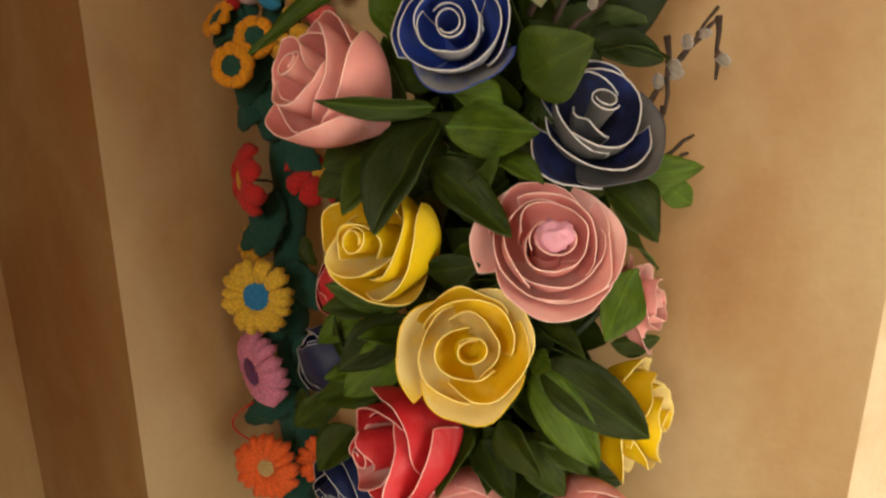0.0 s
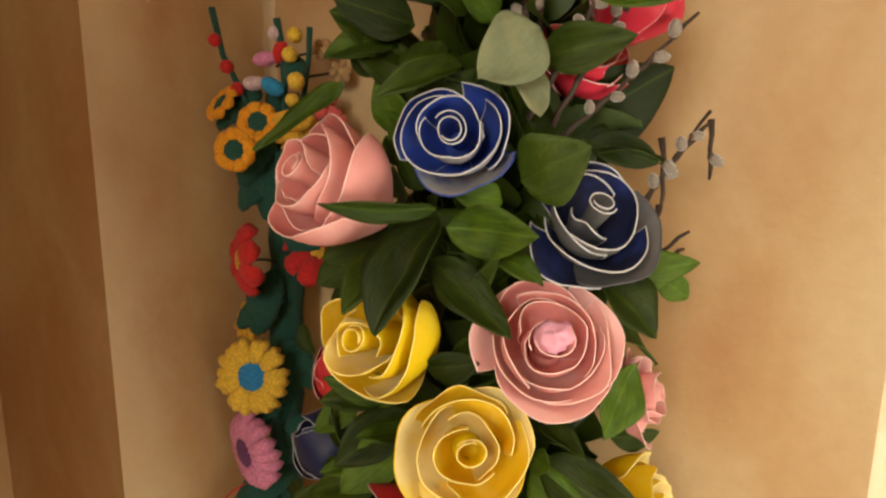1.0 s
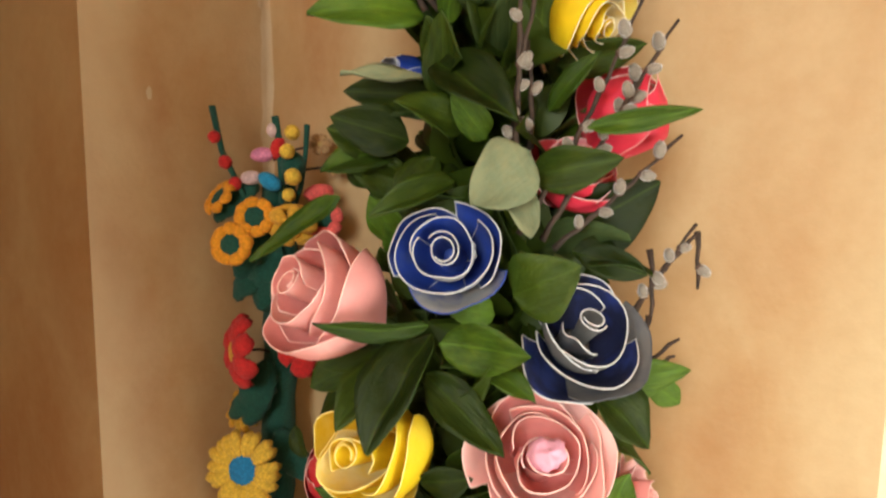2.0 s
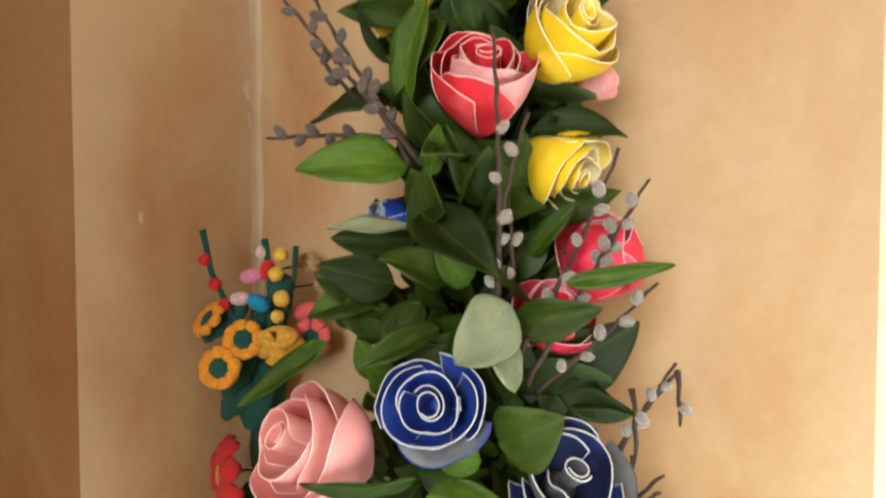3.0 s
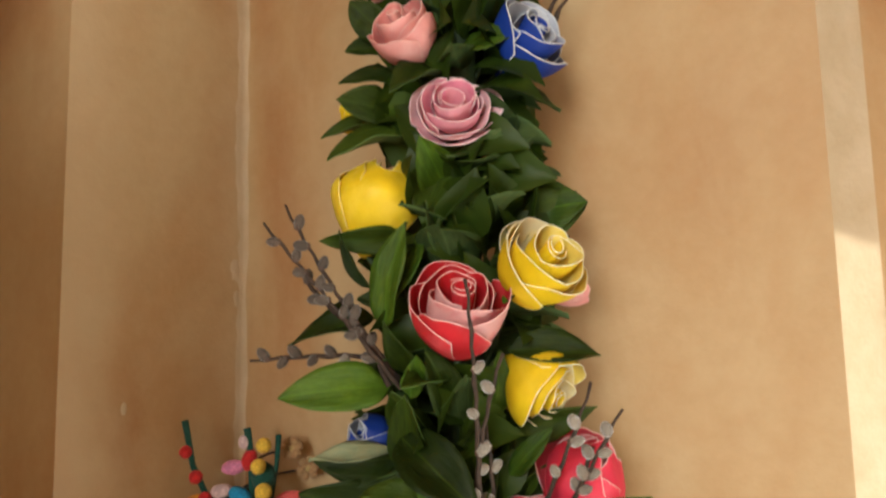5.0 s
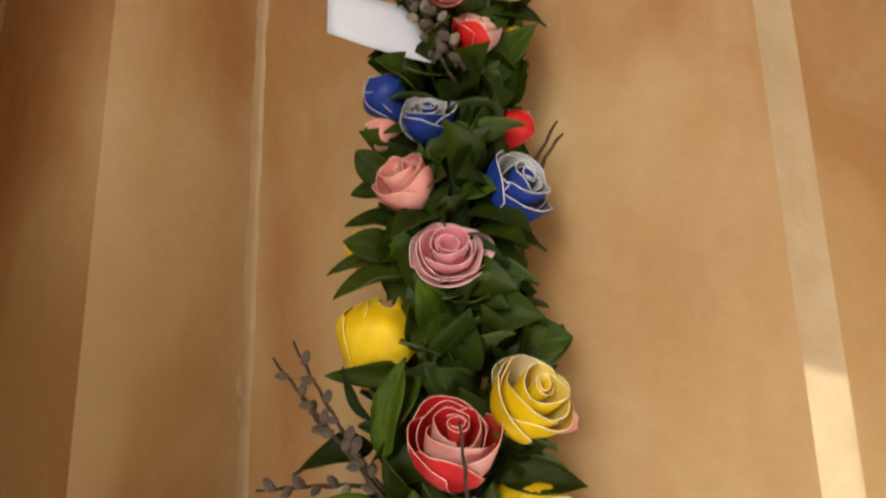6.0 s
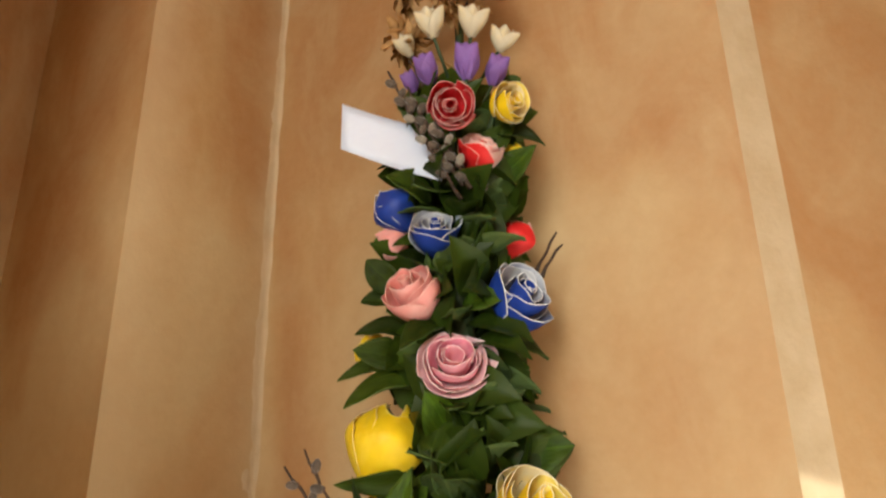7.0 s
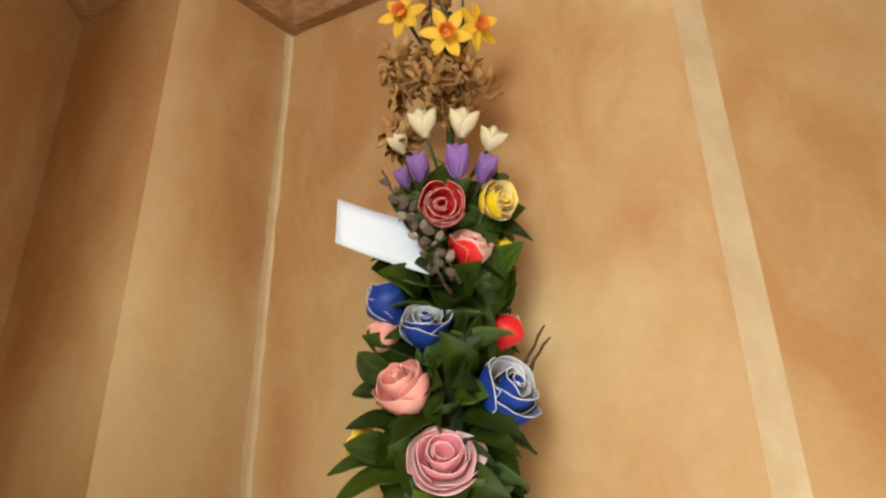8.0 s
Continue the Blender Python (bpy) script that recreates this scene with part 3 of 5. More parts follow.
# each petal: rim radius, height, half width in degrees, flare, fall of the rim at the sides, where it sits in degrees, and its faces
# (n: dyed, p: pale inside, w: pale with a dyed edge, g: pale outside); the first row of a shape is its rolled middle
SHAPES = {
    "open": ((0.21, 1.26, 1.25), (0.45, 1.22, 118, 0.05, 0.10, 205, "n"), (0.50, 1.18, 100, 0.06, 0.14, 25, "p"), (0.70, 1.05, 78, 0.16, 0.18, 75, "n"), (0.72, 1.03, 82, 0.16, 0.18, 190, "p"),
             (0.74, 1.00, 78, 0.18, 0.18, 312, "n"), (0.90, 0.82, 64, 0.40, 0.20, 268, "w"), (0.91, 0.84, 62, 0.36, 0.20, 165, "w"), (0.90, 0.88, 62, 0.30, 0.24, 30, "p"), (0.88, 0.92, 52, 0.24, 0.25, 98, "n")),
    "full": ((0.28, 1.18, 1.25), (0.45, 1.18, 108, 0.05, 0.12, 250, "n"), (0.50, 1.15, 100, 0.07, 0.14, 75, "n"), (0.65, 1.06, 88, 0.13, 0.16, 160, "n"), (0.68, 1.02, 88, 0.16, 0.16, 285, "p"), (0.69, 1.04, 82, 0.13, 0.18, 40, "n"),
             (0.80, 0.90, 74, 0.26, 0.18, 220, "p"), (0.83, 0.88, 72, 0.30, 0.18, 330, "p"), (0.80, 0.92, 68, 0.24, 0.20, 98, "n"), (0.92, 0.70, 64, 0.42, 0.20, 268, "p"), (0.94, 0.72, 60, 0.42, 0.20, 12, "p"), (0.91, 0.78, 60, 0.34, 0.20, 140, "p")),
    "hollow": ((0.16, 1.32, 1.45), (0.38, 1.16, 62, 0.10, 0.22, 222, "n"), (0.60, 1.04, 118, 0.08, 0.14, 165, "g"), (0.66, 1.06, 122, 0.10, 0.12, 345, "g"), (0.80, 0.88, 88, 0.24, 0.18, 272, "g"),
               (0.96, 0.70, 50, 0.40, 0.30, 228, "g"), (1.00, 0.66, 72, 0.42, 0.20, 322, "w"), (0.86, 0.94, 62, 0.26, 0.20, 82, "n")),
    "cupped": ((0.22, 1.28, 1.75), (0.51, 1.25, 112, 0.05, 0.10, 262, "g"), (0.55, 1.23, 104, 0.05, 0.12, 92, "n"), (0.73, 1.12, 98, 0.10, 0.16, 200, "n"), (0.75, 1.10, 84, 0.12, 0.18, 322, "g"),
               (0.89, 0.92, 72, 0.25, 0.20, 268, "w"), (0.90, 1.00, 62, 0.20, 0.24, 18, "n"), (0.87, 1.00, 62, 0.18, 0.24, 135, "n")),
    "bud": ((0.16, 1.56, 1.85), (0.41, 1.53, 122, 0.03, 0.12, 150, "n"), (0.46, 1.50, 106, 0.04, 0.14, 330, "n"), (0.65, 1.44, 88, 0.07, 0.20, 62, "p"), (0.68, 1.40, 88, 0.08, 0.20, 200, "n"), (0.66, 1.38, 78, 0.10, 0.22, 305, "p"),
            (0.85, 1.26, 84, 0.14, 0.24, 22, "n"), (0.88, 1.20, 78, 0.16, 0.26, 142, "n"), (0.86, 1.16, 80, 0.20, 0.26, 258, "p")),
    "goblet": ((0.17, 1.52, 1.8), (0.40, 1.50, 120, 0.02, 0.10, 150, "p"), (0.46, 1.48, 108, 0.03, 0.12, 335, "p"), (0.64, 1.46, 96, 0.05, 0.16, 255, "p"), (0.66, 1.46, 96, 0.06, 0.16, 80, "p"),
               (0.84, 1.42, 76, 0.12, 0.28, 350, "n"), (0.86, 1.40, 72, 0.14, 0.30, 110, "n"), (0.86, 1.34, 80, 0.12, 0.32, 230, "n")),
    "swirl": ((0.17, 1.52, 1.8), (0.40, 1.50, 120, 0.02, 0.10, 150, "g"), (0.46, 1.48, 108, 0.03, 0.12, 335, "g"), (0.64, 1.46, 100, 0.05, 0.14, 260, "g"), (0.66, 1.48, 96, 0.06, 0.16, 80, "n"),
              (0.84, 1.42, 74, 0.10, 0.24, 335, "g"), (0.86, 1.42, 76, 0.12, 0.28, 100, "n"), (0.84, 1.40, 70, 0.10, 0.26, 190, "n"), (0.90, 1.42, 58, 0.08, 0.34, 240, "n")),
    "long": ((0.16, 1.72, 1.5), (0.36, 1.70, 115, 0.02, 0.10, 90, "n"), (0.50, 1.64, 98, 0.03, 0.16, 250, "p"), (0.66, 1.56, 84, 0.04, 0.20, 350, "p"), (0.68, 1.52, 80, 0.05, 0.22, 125, "n"),
             (0.84, 1.40, 76, 0.08, 0.26, 215, "n"), (0.86, 1.36, 74, 0.08, 0.28, 322, "p"), (0.85, 1.42, 72, 0.06, 0.28, 60, "n")),
    "ruffled": ((0.20, 1.40, 1.4), (0.44, 1.38, 112, 0.10, 0.12, 160, "p"), (0.50, 1.34, 100, 0.16, 0.16, 340, "p"), (0.68, 1.26, 70, 0.34, 0.22, 90, "p"), (0.70, 1.22, 70, 0.36, 0.22, 210, "p"),
                (0.70, 1.20, 66, 0.40, 0.24, 320, "p"), (0.86, 1.02, 58, 0.52, 0.26, 30, "p"), (0.86, 0.98, 56, 0.50, 0.26, 150, "p"), (0.86, 0.94, 60, 0.56, 0.26, 265, "p")),
    "closed": ((0.16, 1.46, 1.2), (0.50, 1.50, 84, -0.80, 0.18, 40, "n"), (0.74, 1.52, 92, -1.10, 0.20, 150, "n"), (0.76, 1.54, 88, -1.10, 0.22, 330, "p"), (0.92, 1.56, 82, -1.30, 0.24, 255, "n"), (0.93, 1.60, 78, -1.25, 0.26, 15, "n"), (0.92, 1.54, 80, -1.25, 0.26, 130, "n")),
}


def rose_kind(dye, shape):
    """Meshes of one kind of rose, of rim radius about 1."""
    if (dye, shape) in ROSES:
        return ROSES[dye, shape]
    inside, outside, edge, pale = DYES[dye]
    faces_of = {"n": [inside, outside, edge], "p": [pale, outside, edge], "w": [pale, pale, outside], "g": [inside, pale, edge]}
    seed = len(ROSES) + 1
    bead = 0.0140 if dye in ("blue", "navy", "cobalt") else 0.0100
    (size, height, turns), rows = SHAPES[shape][0], SHAPES[shape][1:]
    petals = []
    for k, (radius, high, half, flare, rim, turn, key) in enumerate(rows):
        me = petal(radius, high, radians(half), flare, 0.13 - 0.03 * (k % 3), rim, faces_of[key], seed * 10 + k, bead, ripple=2.0 if shape == "ruffled" else 1.0)
        petals.append((me, turn))
    knot = dye == "pink" and shape == "full"
    ROSES[dye, shape] = heart([inside, pale if dye == "navy" else outside, edge, ROSE_CORE], seed, size, height, turns, bead, knot), petals, 0.62 if shape in ("open", "full", "hollow", "cupped") else 0.70
    return ROSES[dye, shape]


def place_rose(dye, shape, at, radius, facing, spin=0):
    """A rose whose middle lies at a place, facing a direction, under the palm."""
    head, petals, middle = rose_kind(dye, shape)
    facing = Vector(facing).normalized()
    base = Vector(at) - facing * (middle * radius)
    HEADS.append((Vector(at) + facing * (0.15 * radius), radius))
    HEADS.append((Vector(at) + facing * (0.90 * radius) + Vector((0, -0.3 * radius, 0)), 0.85 * radius))
    m = palm_inv @ axes(base, facing, (1, 0, 0), radius) @ pose(0, 0, 0, 0, 0, spin)
    names = {"rosepink": "rose-pink", "lemon": "pale yellow", "scarlet": "scarlet and pale pink", "cobalt": "cobalt blue and white", "crimson": "bright crimson", "blue": "royal blue and grey", "navy": "dark navy and grey", "ink": "dark navy"}
    ob = part("rose", head, palm, m, names.get(dye, dye) + " paper rose with pale rolled edges")
    for me, turn in petals:
        part("petal", me, ob, pose(0, 0, 0, random.uniform(-3, 3), random.uniform(-3, 3), turn + random.uniform(-6, 6)))
    # short wired stem back to the stalk
    end = axis(min(2.3, max(0.2, base.z - 0.10)))
    mid = (base + end) / 2 + Vector((0, 0, -0.01))
    line = [base + (end - base) * s + (mid - (base + end) / 2) * (4 * s * (1 - s)) for s in (0.0, 0.25, 0.5, 0.75, 1.0)]
    sv, sf = tube([p - AXIS_LOW for p in line], [0.0032] * 5, 6)
    part("stem", mesh_of("stem", sv, sf, [STALK]), palm)


def leaf_mesh(width, fold, bend, wave, mats, seed, twist=0.0, nu=12, nv=6):
    """A pointed leaf of length 1 along local x, its upper side towards z."""
    verts, faces, slots = [], [], []
    layers = 2
    for layer in range(layers):
        for i in range(nu + 1):
            s = i / nu
            w = width * 0.5 * (math.sin(math.pi * s ** 0.86) ** 0.80 * (1 - 0.10 * s) + 0.012)
            for j in range(nv + 1):
                c = 2 * j / nv - 1
                z = fold * abs(c) ** 1.2 * w * 2 + bend * (s - s * s) * 1.0 - 0.25 * bend * s * s
                z += wave * math.sin(s * 7 + seed + c * 1.4) * abs(c) + 0.060 * noise.noise(Vector((s * 3.4, c * 1.8, seed * 3.7)))
                z += twist * c * w * (s - 0.25)
                z += 0.006 * math.exp(-(c * 7) ** 2) * (1 if layer == 0 else 0)
                verts.append(Vector((s, c * w * (1 + 0.05 * math.sin(s * 9 + seed)), z - 0.012 * layer)))
    m = (nu + 1) * (nv + 1)
    for i in range(nu):
        for j in range(nv):
            q = i * (nv + 1) + j
            faces.append((q, q + nv + 1, q + nv + 2, q + 1))
            faces.append((m + q, m + q + 1, m + q + nv + 2, m + q + nv + 1))
            slots += [0, 1]
        a, b = i * (nv + 1), i * (nv + 1) + nv
        faces.append((a, a + m, a + m + nv + 1, a + nv + 1))
        faces.append((b, b + nv + 1, b + m + nv + 1, b + m))
        slots += [2, 2]
    return mesh_of("leaf", verts, faces, mats, slots)


LEAVES = [leaf_mesh(0.5, f, b, w, [mat, LEAF_UNDER, LEAF_EDGE], k, (1.3, -0.5, -1.2, 0.6, 0.9, -1.4)[k]) for k, (f, b, w, mat) in enumerate([(0.30, 0.26, 0.022, LEAF), (0.18, 0.40, 0.030, LEAF_B), (0.42, 0.18, 0.026, LEAF), (0.26, -0.24, 0.030, LEAF_B), (0.36, 0.34, 0.034, LEAF), (0.22, 0.10, 0.040, LEAF)])]
LEAF_LIGHT = [leaf_mesh(0.5, 0.10, 0.18, 0.012, [LEAF_PALE] * 3, 11), leaf_mesh(0.5, 0.2, -0.1, 0.016, [LEAF_PALE] * 3, 12)]
leaf_count = 0


def place_leaf(base, tip, width, roll=0, pale=False, up=None):
    """A leaf from its base to its tip; its face looks outwards from the stalk unless up is given."""
    global leaf_count
    leaf_count += 1
    base, tip = Vector(base), Vector(tip)
    along = tip - base
    length = along.length
    if up is None:
        mid = (base + tip) / 2
        up = (mid - axis(mid.z)).normalized() + Vector((0, -0.9, 0.35))
    x = along.normalized()
    z = Vector(up) - x * Vector(up).dot(x)
    z.normalize()
    z = Matrix.Rotation(radians(roll), 3, x) @ z
    y = z.cross(x)
    m = Matrix((x, y, z)).transposed().to_4x4() @ Matrix.Diagonal((length, width / 0.46, length * 0.8, 1))
    me = LEAF_LIGHT[leaf_count % 2] if pale else LEAVES[leaf_count % len(LEAVES)]
    part("leaf", me, palm, palm_inv @ Matrix.Translation(base) @ m, "pale sage underside of a leaf" if pale else "")


def catkin_mesh(mat, seed):
    verts, faces = ellipsoid(0.44, 0.44, 0.64, 14, 10, 0.07, seed, (0, 0, 0.55), 0.14)
    slots = [0] * len(faces)
    k = len(verts)
    cv, cf = ellipsoid(0.30, 0.30, 0.26, 10, 6, 0.1, seed + 3, (0.03, 0, 0.06), 0.2)
    verts += cv
    faces += [tuple(i + k for i in q) for q in cf]
    slots += [1] * len(cf)
    return mesh_of("catkin", verts, faces, [mat, BUD], slots)


CATKINS = [catkin_mesh(FUR, 1), catkin_mesh(FUR, 2)]
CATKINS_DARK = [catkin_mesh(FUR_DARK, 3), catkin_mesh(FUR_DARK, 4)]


def place_twig(base, tip, count, first, dark=False, spots=()):
    base, tip = Vector(base), Vector(tip)
    d = tip - base
    side = d.cross(Vector((0.2, -1, 0.1))).normalized()
    bend = side * d.length * random.uniform(-0.04, 0.04)
    n = max(4, min(16, int(d.length / 0.013)))
    line, radii = [], []
    for i in range(n + 1):
        s = i / n
        kink = side * (0.0007 * (-1) ** i)
        line.append(base + d * s + bend * (4 * s * (1 - s)) + kink - AXIS_LOW)
        radii.append((0.0023 - 0.0011 * s) * (1.3 if i % 3 == 0 else 1.0))
    tv, tf = tube(line, radii, 7)
    ob = part("twig", mesh_of("twig", tv, tf, [BARK]), palm, None, "brown willow twig with grey catkins" if count else "bare brown willow twig")
    for k in range(count):
        s = spots[k] if spots else first + (0.94 - first) * (k + 0.5 * random.random()) / max(1, count)
        p = base + d * s + bend * (4 * s * (1 - s)) - AXIS_LOW
        sign = 1 if k % 2 else -1
        outward = side * sign * 0.9 + d.normalized() * 0.75 + Vector((0, -0.5 + 0.5 * random.random(), 0))
        size = random.uniform(0.0092, 0.0118)
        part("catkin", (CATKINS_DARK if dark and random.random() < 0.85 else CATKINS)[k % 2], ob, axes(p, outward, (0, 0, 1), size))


CROCUS = {
    "purple": sheet("purple_petal", (0.33, 0.17, 0.56), 0.75, 0.6, 0.3, 0.2, 4),
    "cream": sheet("cream_petal", (0.80, 0.72, 0.54), 0.88, 0.6, 0.3, 0.2, 4, (0.82, 0.66, 0.28)),
    "yellow": sheet("daffodil_yellow", (0.86, 0.56, 0.04), 0.85, 0.6, 0.3, 0.2, 4),
    "orange": sheet("daffodil_orange", (0.82, 0.22, 0.025), 0.8, 0.6, 0.3, 0.2, 4),
}


def blade(width, cup, bend, mat, seed, thick=0.02):
    """A single petal of length 1 along local z, cupped round the z axis side at +x."""
    nu, nv = 8, 6
    verts, faces = [], []
    for layer in (0, 1):
        for i in range(nu + 1):
            s = i / nu
            w = width * 0.5 * (math.sin(math.pi * (0.12 + 0.86 * s) ** 1.15) ** 0.8)
            for j in range(nv + 1):
                c = 2 * j / nv - 1
                x = bend * s * s + 0.16 * math.sin(math.pi * s) - cup * c * c * w * 1.6
                verts.append(Vector((x - thick * layer, c * w, s + 0.02 * math.sin(c * 5 + seed))))
    m = (nu + 1) * (nv + 1)
    for i in range(nu):
        for j in range(nv):
            q = i * (nv + 1) + j
            faces += [(q, q + 1, q + nv + 2, q + nv + 1), (m + q + nv + 1, m + q + nv + 2, m + q + 1, m + q)]
    rim = [i * (nv + 1) for i in range(nu + 1)] + [nu * (nv + 1) + j for j in range(1, nv + 1)] + [i * (nv + 1) + nv for i in range(nu - 1, -1, -1)]
    faces += [(a, b, b + m, a + m) for a, b in zip(rim, rim[1:])]
    return mesh_of("petal", verts, faces, [mat])


CROCUS_PETALS = {k: [blade(0.72, 0.5, b, CROCUS[k], i) for i, b in enumerate((0.02, 0.14))] for k in ("purple", "cream")}


def place_crocus(kind, at, size):
    base = Vector(at) - Vector((0, 0, size * 0.55))
    low = axis(base.z - 0.06) - AXIS_LOW
    line = [(base - AXIS_LOW).lerp(low, s) for s in (0, 0.4, 0.8, 1.0)]
    sv, sf = tube(line, [0.0022] * 4, 6)
    ob = part("crocus", mesh_of("crocus", sv, sf, [STALK]), palm, None, kind + " cloth crocus on a green stem")
    lean = Vector((at[0] - axis(at[2]).x, -0.05, 0.12))
    spread = 1.4 if kind == "cream" else 0.5
    for i in range(6):
        m = axes(base - AXIS_LOW, lean, (1, 0.2, 0), size * 1.25) @ pose(0, 0, 0, 0, 0, i * 60 + 20 * random.random()) @ pose(0.06, 0, 0, 0, (8 + 10 * (i % 2)) * spread * random.uniform(0.7, 1.3), 0)
        part("petal", CROCUS_PETALS[kind][i % 2], ob, m)


DAFF_PETAL = blade(0.55, 0.15, 0.25, CROCUS["yellow"], 3)


def trumpet():
    verts, faces, n = [], [], 18
    for layer in (0, 1):
        for i in range(6):
            s = i / 5
            for k in range(n):
                a = 2 * math.pi * k / n
                r = 0.24 + 0.10 * s + 0.10 * s ** 3 + 0.03 * s * s * math.sin(a * 6) - 0.03 * layer
                verts.append(Vector((r * math.cos(a), r * math.sin(a), 0.55 * s + 0.03 * layer)))
    for layer in (0, 1):
        for i in range(5):
            for k in range(n):
                a, b = layer * 6 * n + i * n + k, layer * 6 * n + i * n + (k + 1) % n
                faces.append((a, b, b + n, a + n) if layer == 0 else (a, a + n, b + n, b))
    for k in range(n):
        a, b = 5 * n + k, 5 * n + (k + 1) % n
        faces.append((a, b, b + 6 * n, a + 6 * n))
    faces.append(tuple(6 * n + k for k in range(n)))
    return mesh_of("trumpet", verts, faces, [CROCUS["orange"]])


TRUMPET = trumpet()


def place_daffodil(at, facing):
    at, facing = Vector(at), Vector(facing).normalized()
    low = axis(at.z - 0.09) - AXIS_LOW
    back = at - facing * 0.004 - AXIS_LOW
    line = [back, back - facing * 0.02, back.lerp(low, 0.6), low]
    sv, sf = tube(line, [0.0024] * 4, 6)
    ob = part("daffodil", mesh_of("daffodil", sv, sf, [STALK]), palm, None, "yellow cloth daffodil with an orange trumpet")
    turn = random.uniform(0, 60)
    for i in range(6):
        part("petal", DAFF_PETAL, ob, axes(at - AXIS_LOW, facing, (1, 0, 0), 0.032) @ pose(0, 0, 0, 0, 0, i * 60 + turn) @ pose(0.1, 0, 0.05 * (i % 2), 0, 78 + random.uniform(-12, 10), 0))
    part("trumpet", TRUMPET, ob, axes(at - AXIS_LOW, facing, (1, 0, 0), 0.026), "ruffled orange trumpet")


def place_dried(at):
    """A papery dried flower head made of many small curled bracts."""
    verts, faces = [], []
    for k in range(46):
        d = Vector((random.gauss(0, 1), random.gauss(0, 1), random.gauss(0, 1))).normalized()
        c = d * random.uniform(0.008, 0.027)
        m = axes(c, d + Vector((random.uniform(-0.8, 0.8), random.uniform(-0.8, 0.8), random.uniform(-0.8, 0.8))), (random.random(), random.random(), 0.3), random.uniform(0.009, 0.0155))
        start = len(verts)
        curl = random.uniform(0.2, 0.9)
        for layer in (0, 1):
            for i in range(5):
                s = i / 4
                w = 0.48 * math.sin(math.pi * (0.15 + 0.8 * s))
                for j in range(4):
                    q = 2 * j / 3 - 1
                    verts.append(m @ Vector((q * w, curl * (s * s + 0.5 * q * q) + 0.1 * math.sin(s * 9 + k) - 0.05 * layer, s * 1.3)))
        for i in range(4):
            for j in range(3):
                q = start + i * 4 + j
                faces += [(q, q + 1, q + 5, q + 4), (q + 24, q + 25, q + 21, q + 20)]
    low = axis(at[2] - 0.03) - Vector(at)
    tv, tf = tube([Vector((0, 0, 0)), low * 0.5, low], [0.0016] * 3, 5, len(verts))
    part("dried_bloom", mesh_of("dried_bloom", verts + tv, faces + tf, [DRIED]), palm, palm_inv @ Matrix.Translation(at), "brown papery dried flower head")


place_rose("yellow", "open", (0.020, 0.470, 1.086), 0.0485, (0, -0.92, 0.4))
place_rose("pink", "full", (0.081, 0.490, 1.162), 0.0525, (0.03, -0.86, 0.52))
place_rose("navy", "hollow", (0.113, 0.515, 1.254), 0.0500, (0.10, -0.80, 0.60))
place_rose("blue", "cupped", (0.009, 0.505, 1.318), 0.0425, (-0.22, -0.93, 0.30))
place_rose("pink", "long", (-0.076, 0.530, 1.271), 0.0560, (-0.66, -0.56, 0.50), 10)
place_rose("yellow", "long", (-0.036, 0.522, 1.156), 0.0540, (-0.60, -0.76, 0.24), 0)
place_rose("red", "long", (-0.021, 0.485, 0.997), 0.0540, (-0.84, -0.52, 0.06), 0)
place_rose("pink", "ruffled", (0.170, 0.560, 1.091), 0.0400, (0.86, -0.4, 0.32))
place_rose("yellow", "ruffled", (0.166, 0.545, 0.991), 0.0565, (0.88, -0.46, 0.0), 30)
place_rose("pink", "bud", (0.124, 0.500, 0.922), 0.0421, (0.3, -0.9, -0.3))
place_rose("pink", "bud", (0.021, 0.520, 0.919), 0.0385, (0, -0.9, -0.4))
place_rose("red", "closed", (-0.092, 0.650, 1.066), 0.0400, (-0.5, -0.1, 0.8))
place_rose("ink", "closed", (-0.108, 0.650, 0.990), 0.0460, (-0.75, -0.2, 0.6))
place_rose("ink", "bud", (-0.090, 0.580, 0.895), 0.0426, (-0.6, -0.75, -0.2))
place_rose("crimson", "closed", (0.148, 0.560, 1.420), 0.0440, (0.42, -0.35, 0.84), 70)
place_rose("crimson", "bud", (0.112, 0.565, 1.374), 0.0400, (0.1, -0.7, 0.7))
place_rose("red", "swirl", (0.048, 0.535, 1.563), 0.0475, (0.02, -0.62, 0.78))
place_rose("lemon", "bud", (0.114, 0.550, 1.606), 0.0475, (0.40, -0.76, 0.50), 160)
place_rose("lemon", "goblet", (0.114, 0.565, 1.512), 0.0400, (0.66, -0.50, -0.55), 30)
place_rose("yellow", "closed", (-0.026, 0.592, 1.662), 0.0490, (0.22, 0.14, 0.95), 10)
place_rose("pink", "bud", (0.159, 0.620, 1.591), 0.0244, (0.8, 0.2, 0.4))
place_rose("cobalt", "closed", (-0.027, 0.600, 1.454), 0.0272, (-0.55, -0.45, 0.6))
place_rose("rosepink", "full", (0.048, 0.562, 1.752), 0.0375, (-0.03, -0.92, 0.38))
place_rose("pink", "long", (0.010, 0.580, 1.822), 0.0365, (-0.40, -0.66, 0.62), 0)
place_rose("cobalt", "goblet", (0.117, 0.590, 1.822), 0.0440, (0.50, -0.70, 0.48), 60)
place_rose("cobalt", "goblet", (0.032, 0.580, 1.896), 0.0325, (-0.08, -0.72, 0.68))
place_rose("cobalt", "closed", (-0.010, 0.600, 1.934), 0.0306, (-0.55, -0.1, 0.8))
place_rose("pink", "closed", (-0.010, 0.620, 1.901), 0.0257, (-0.9, 0, 0.4))
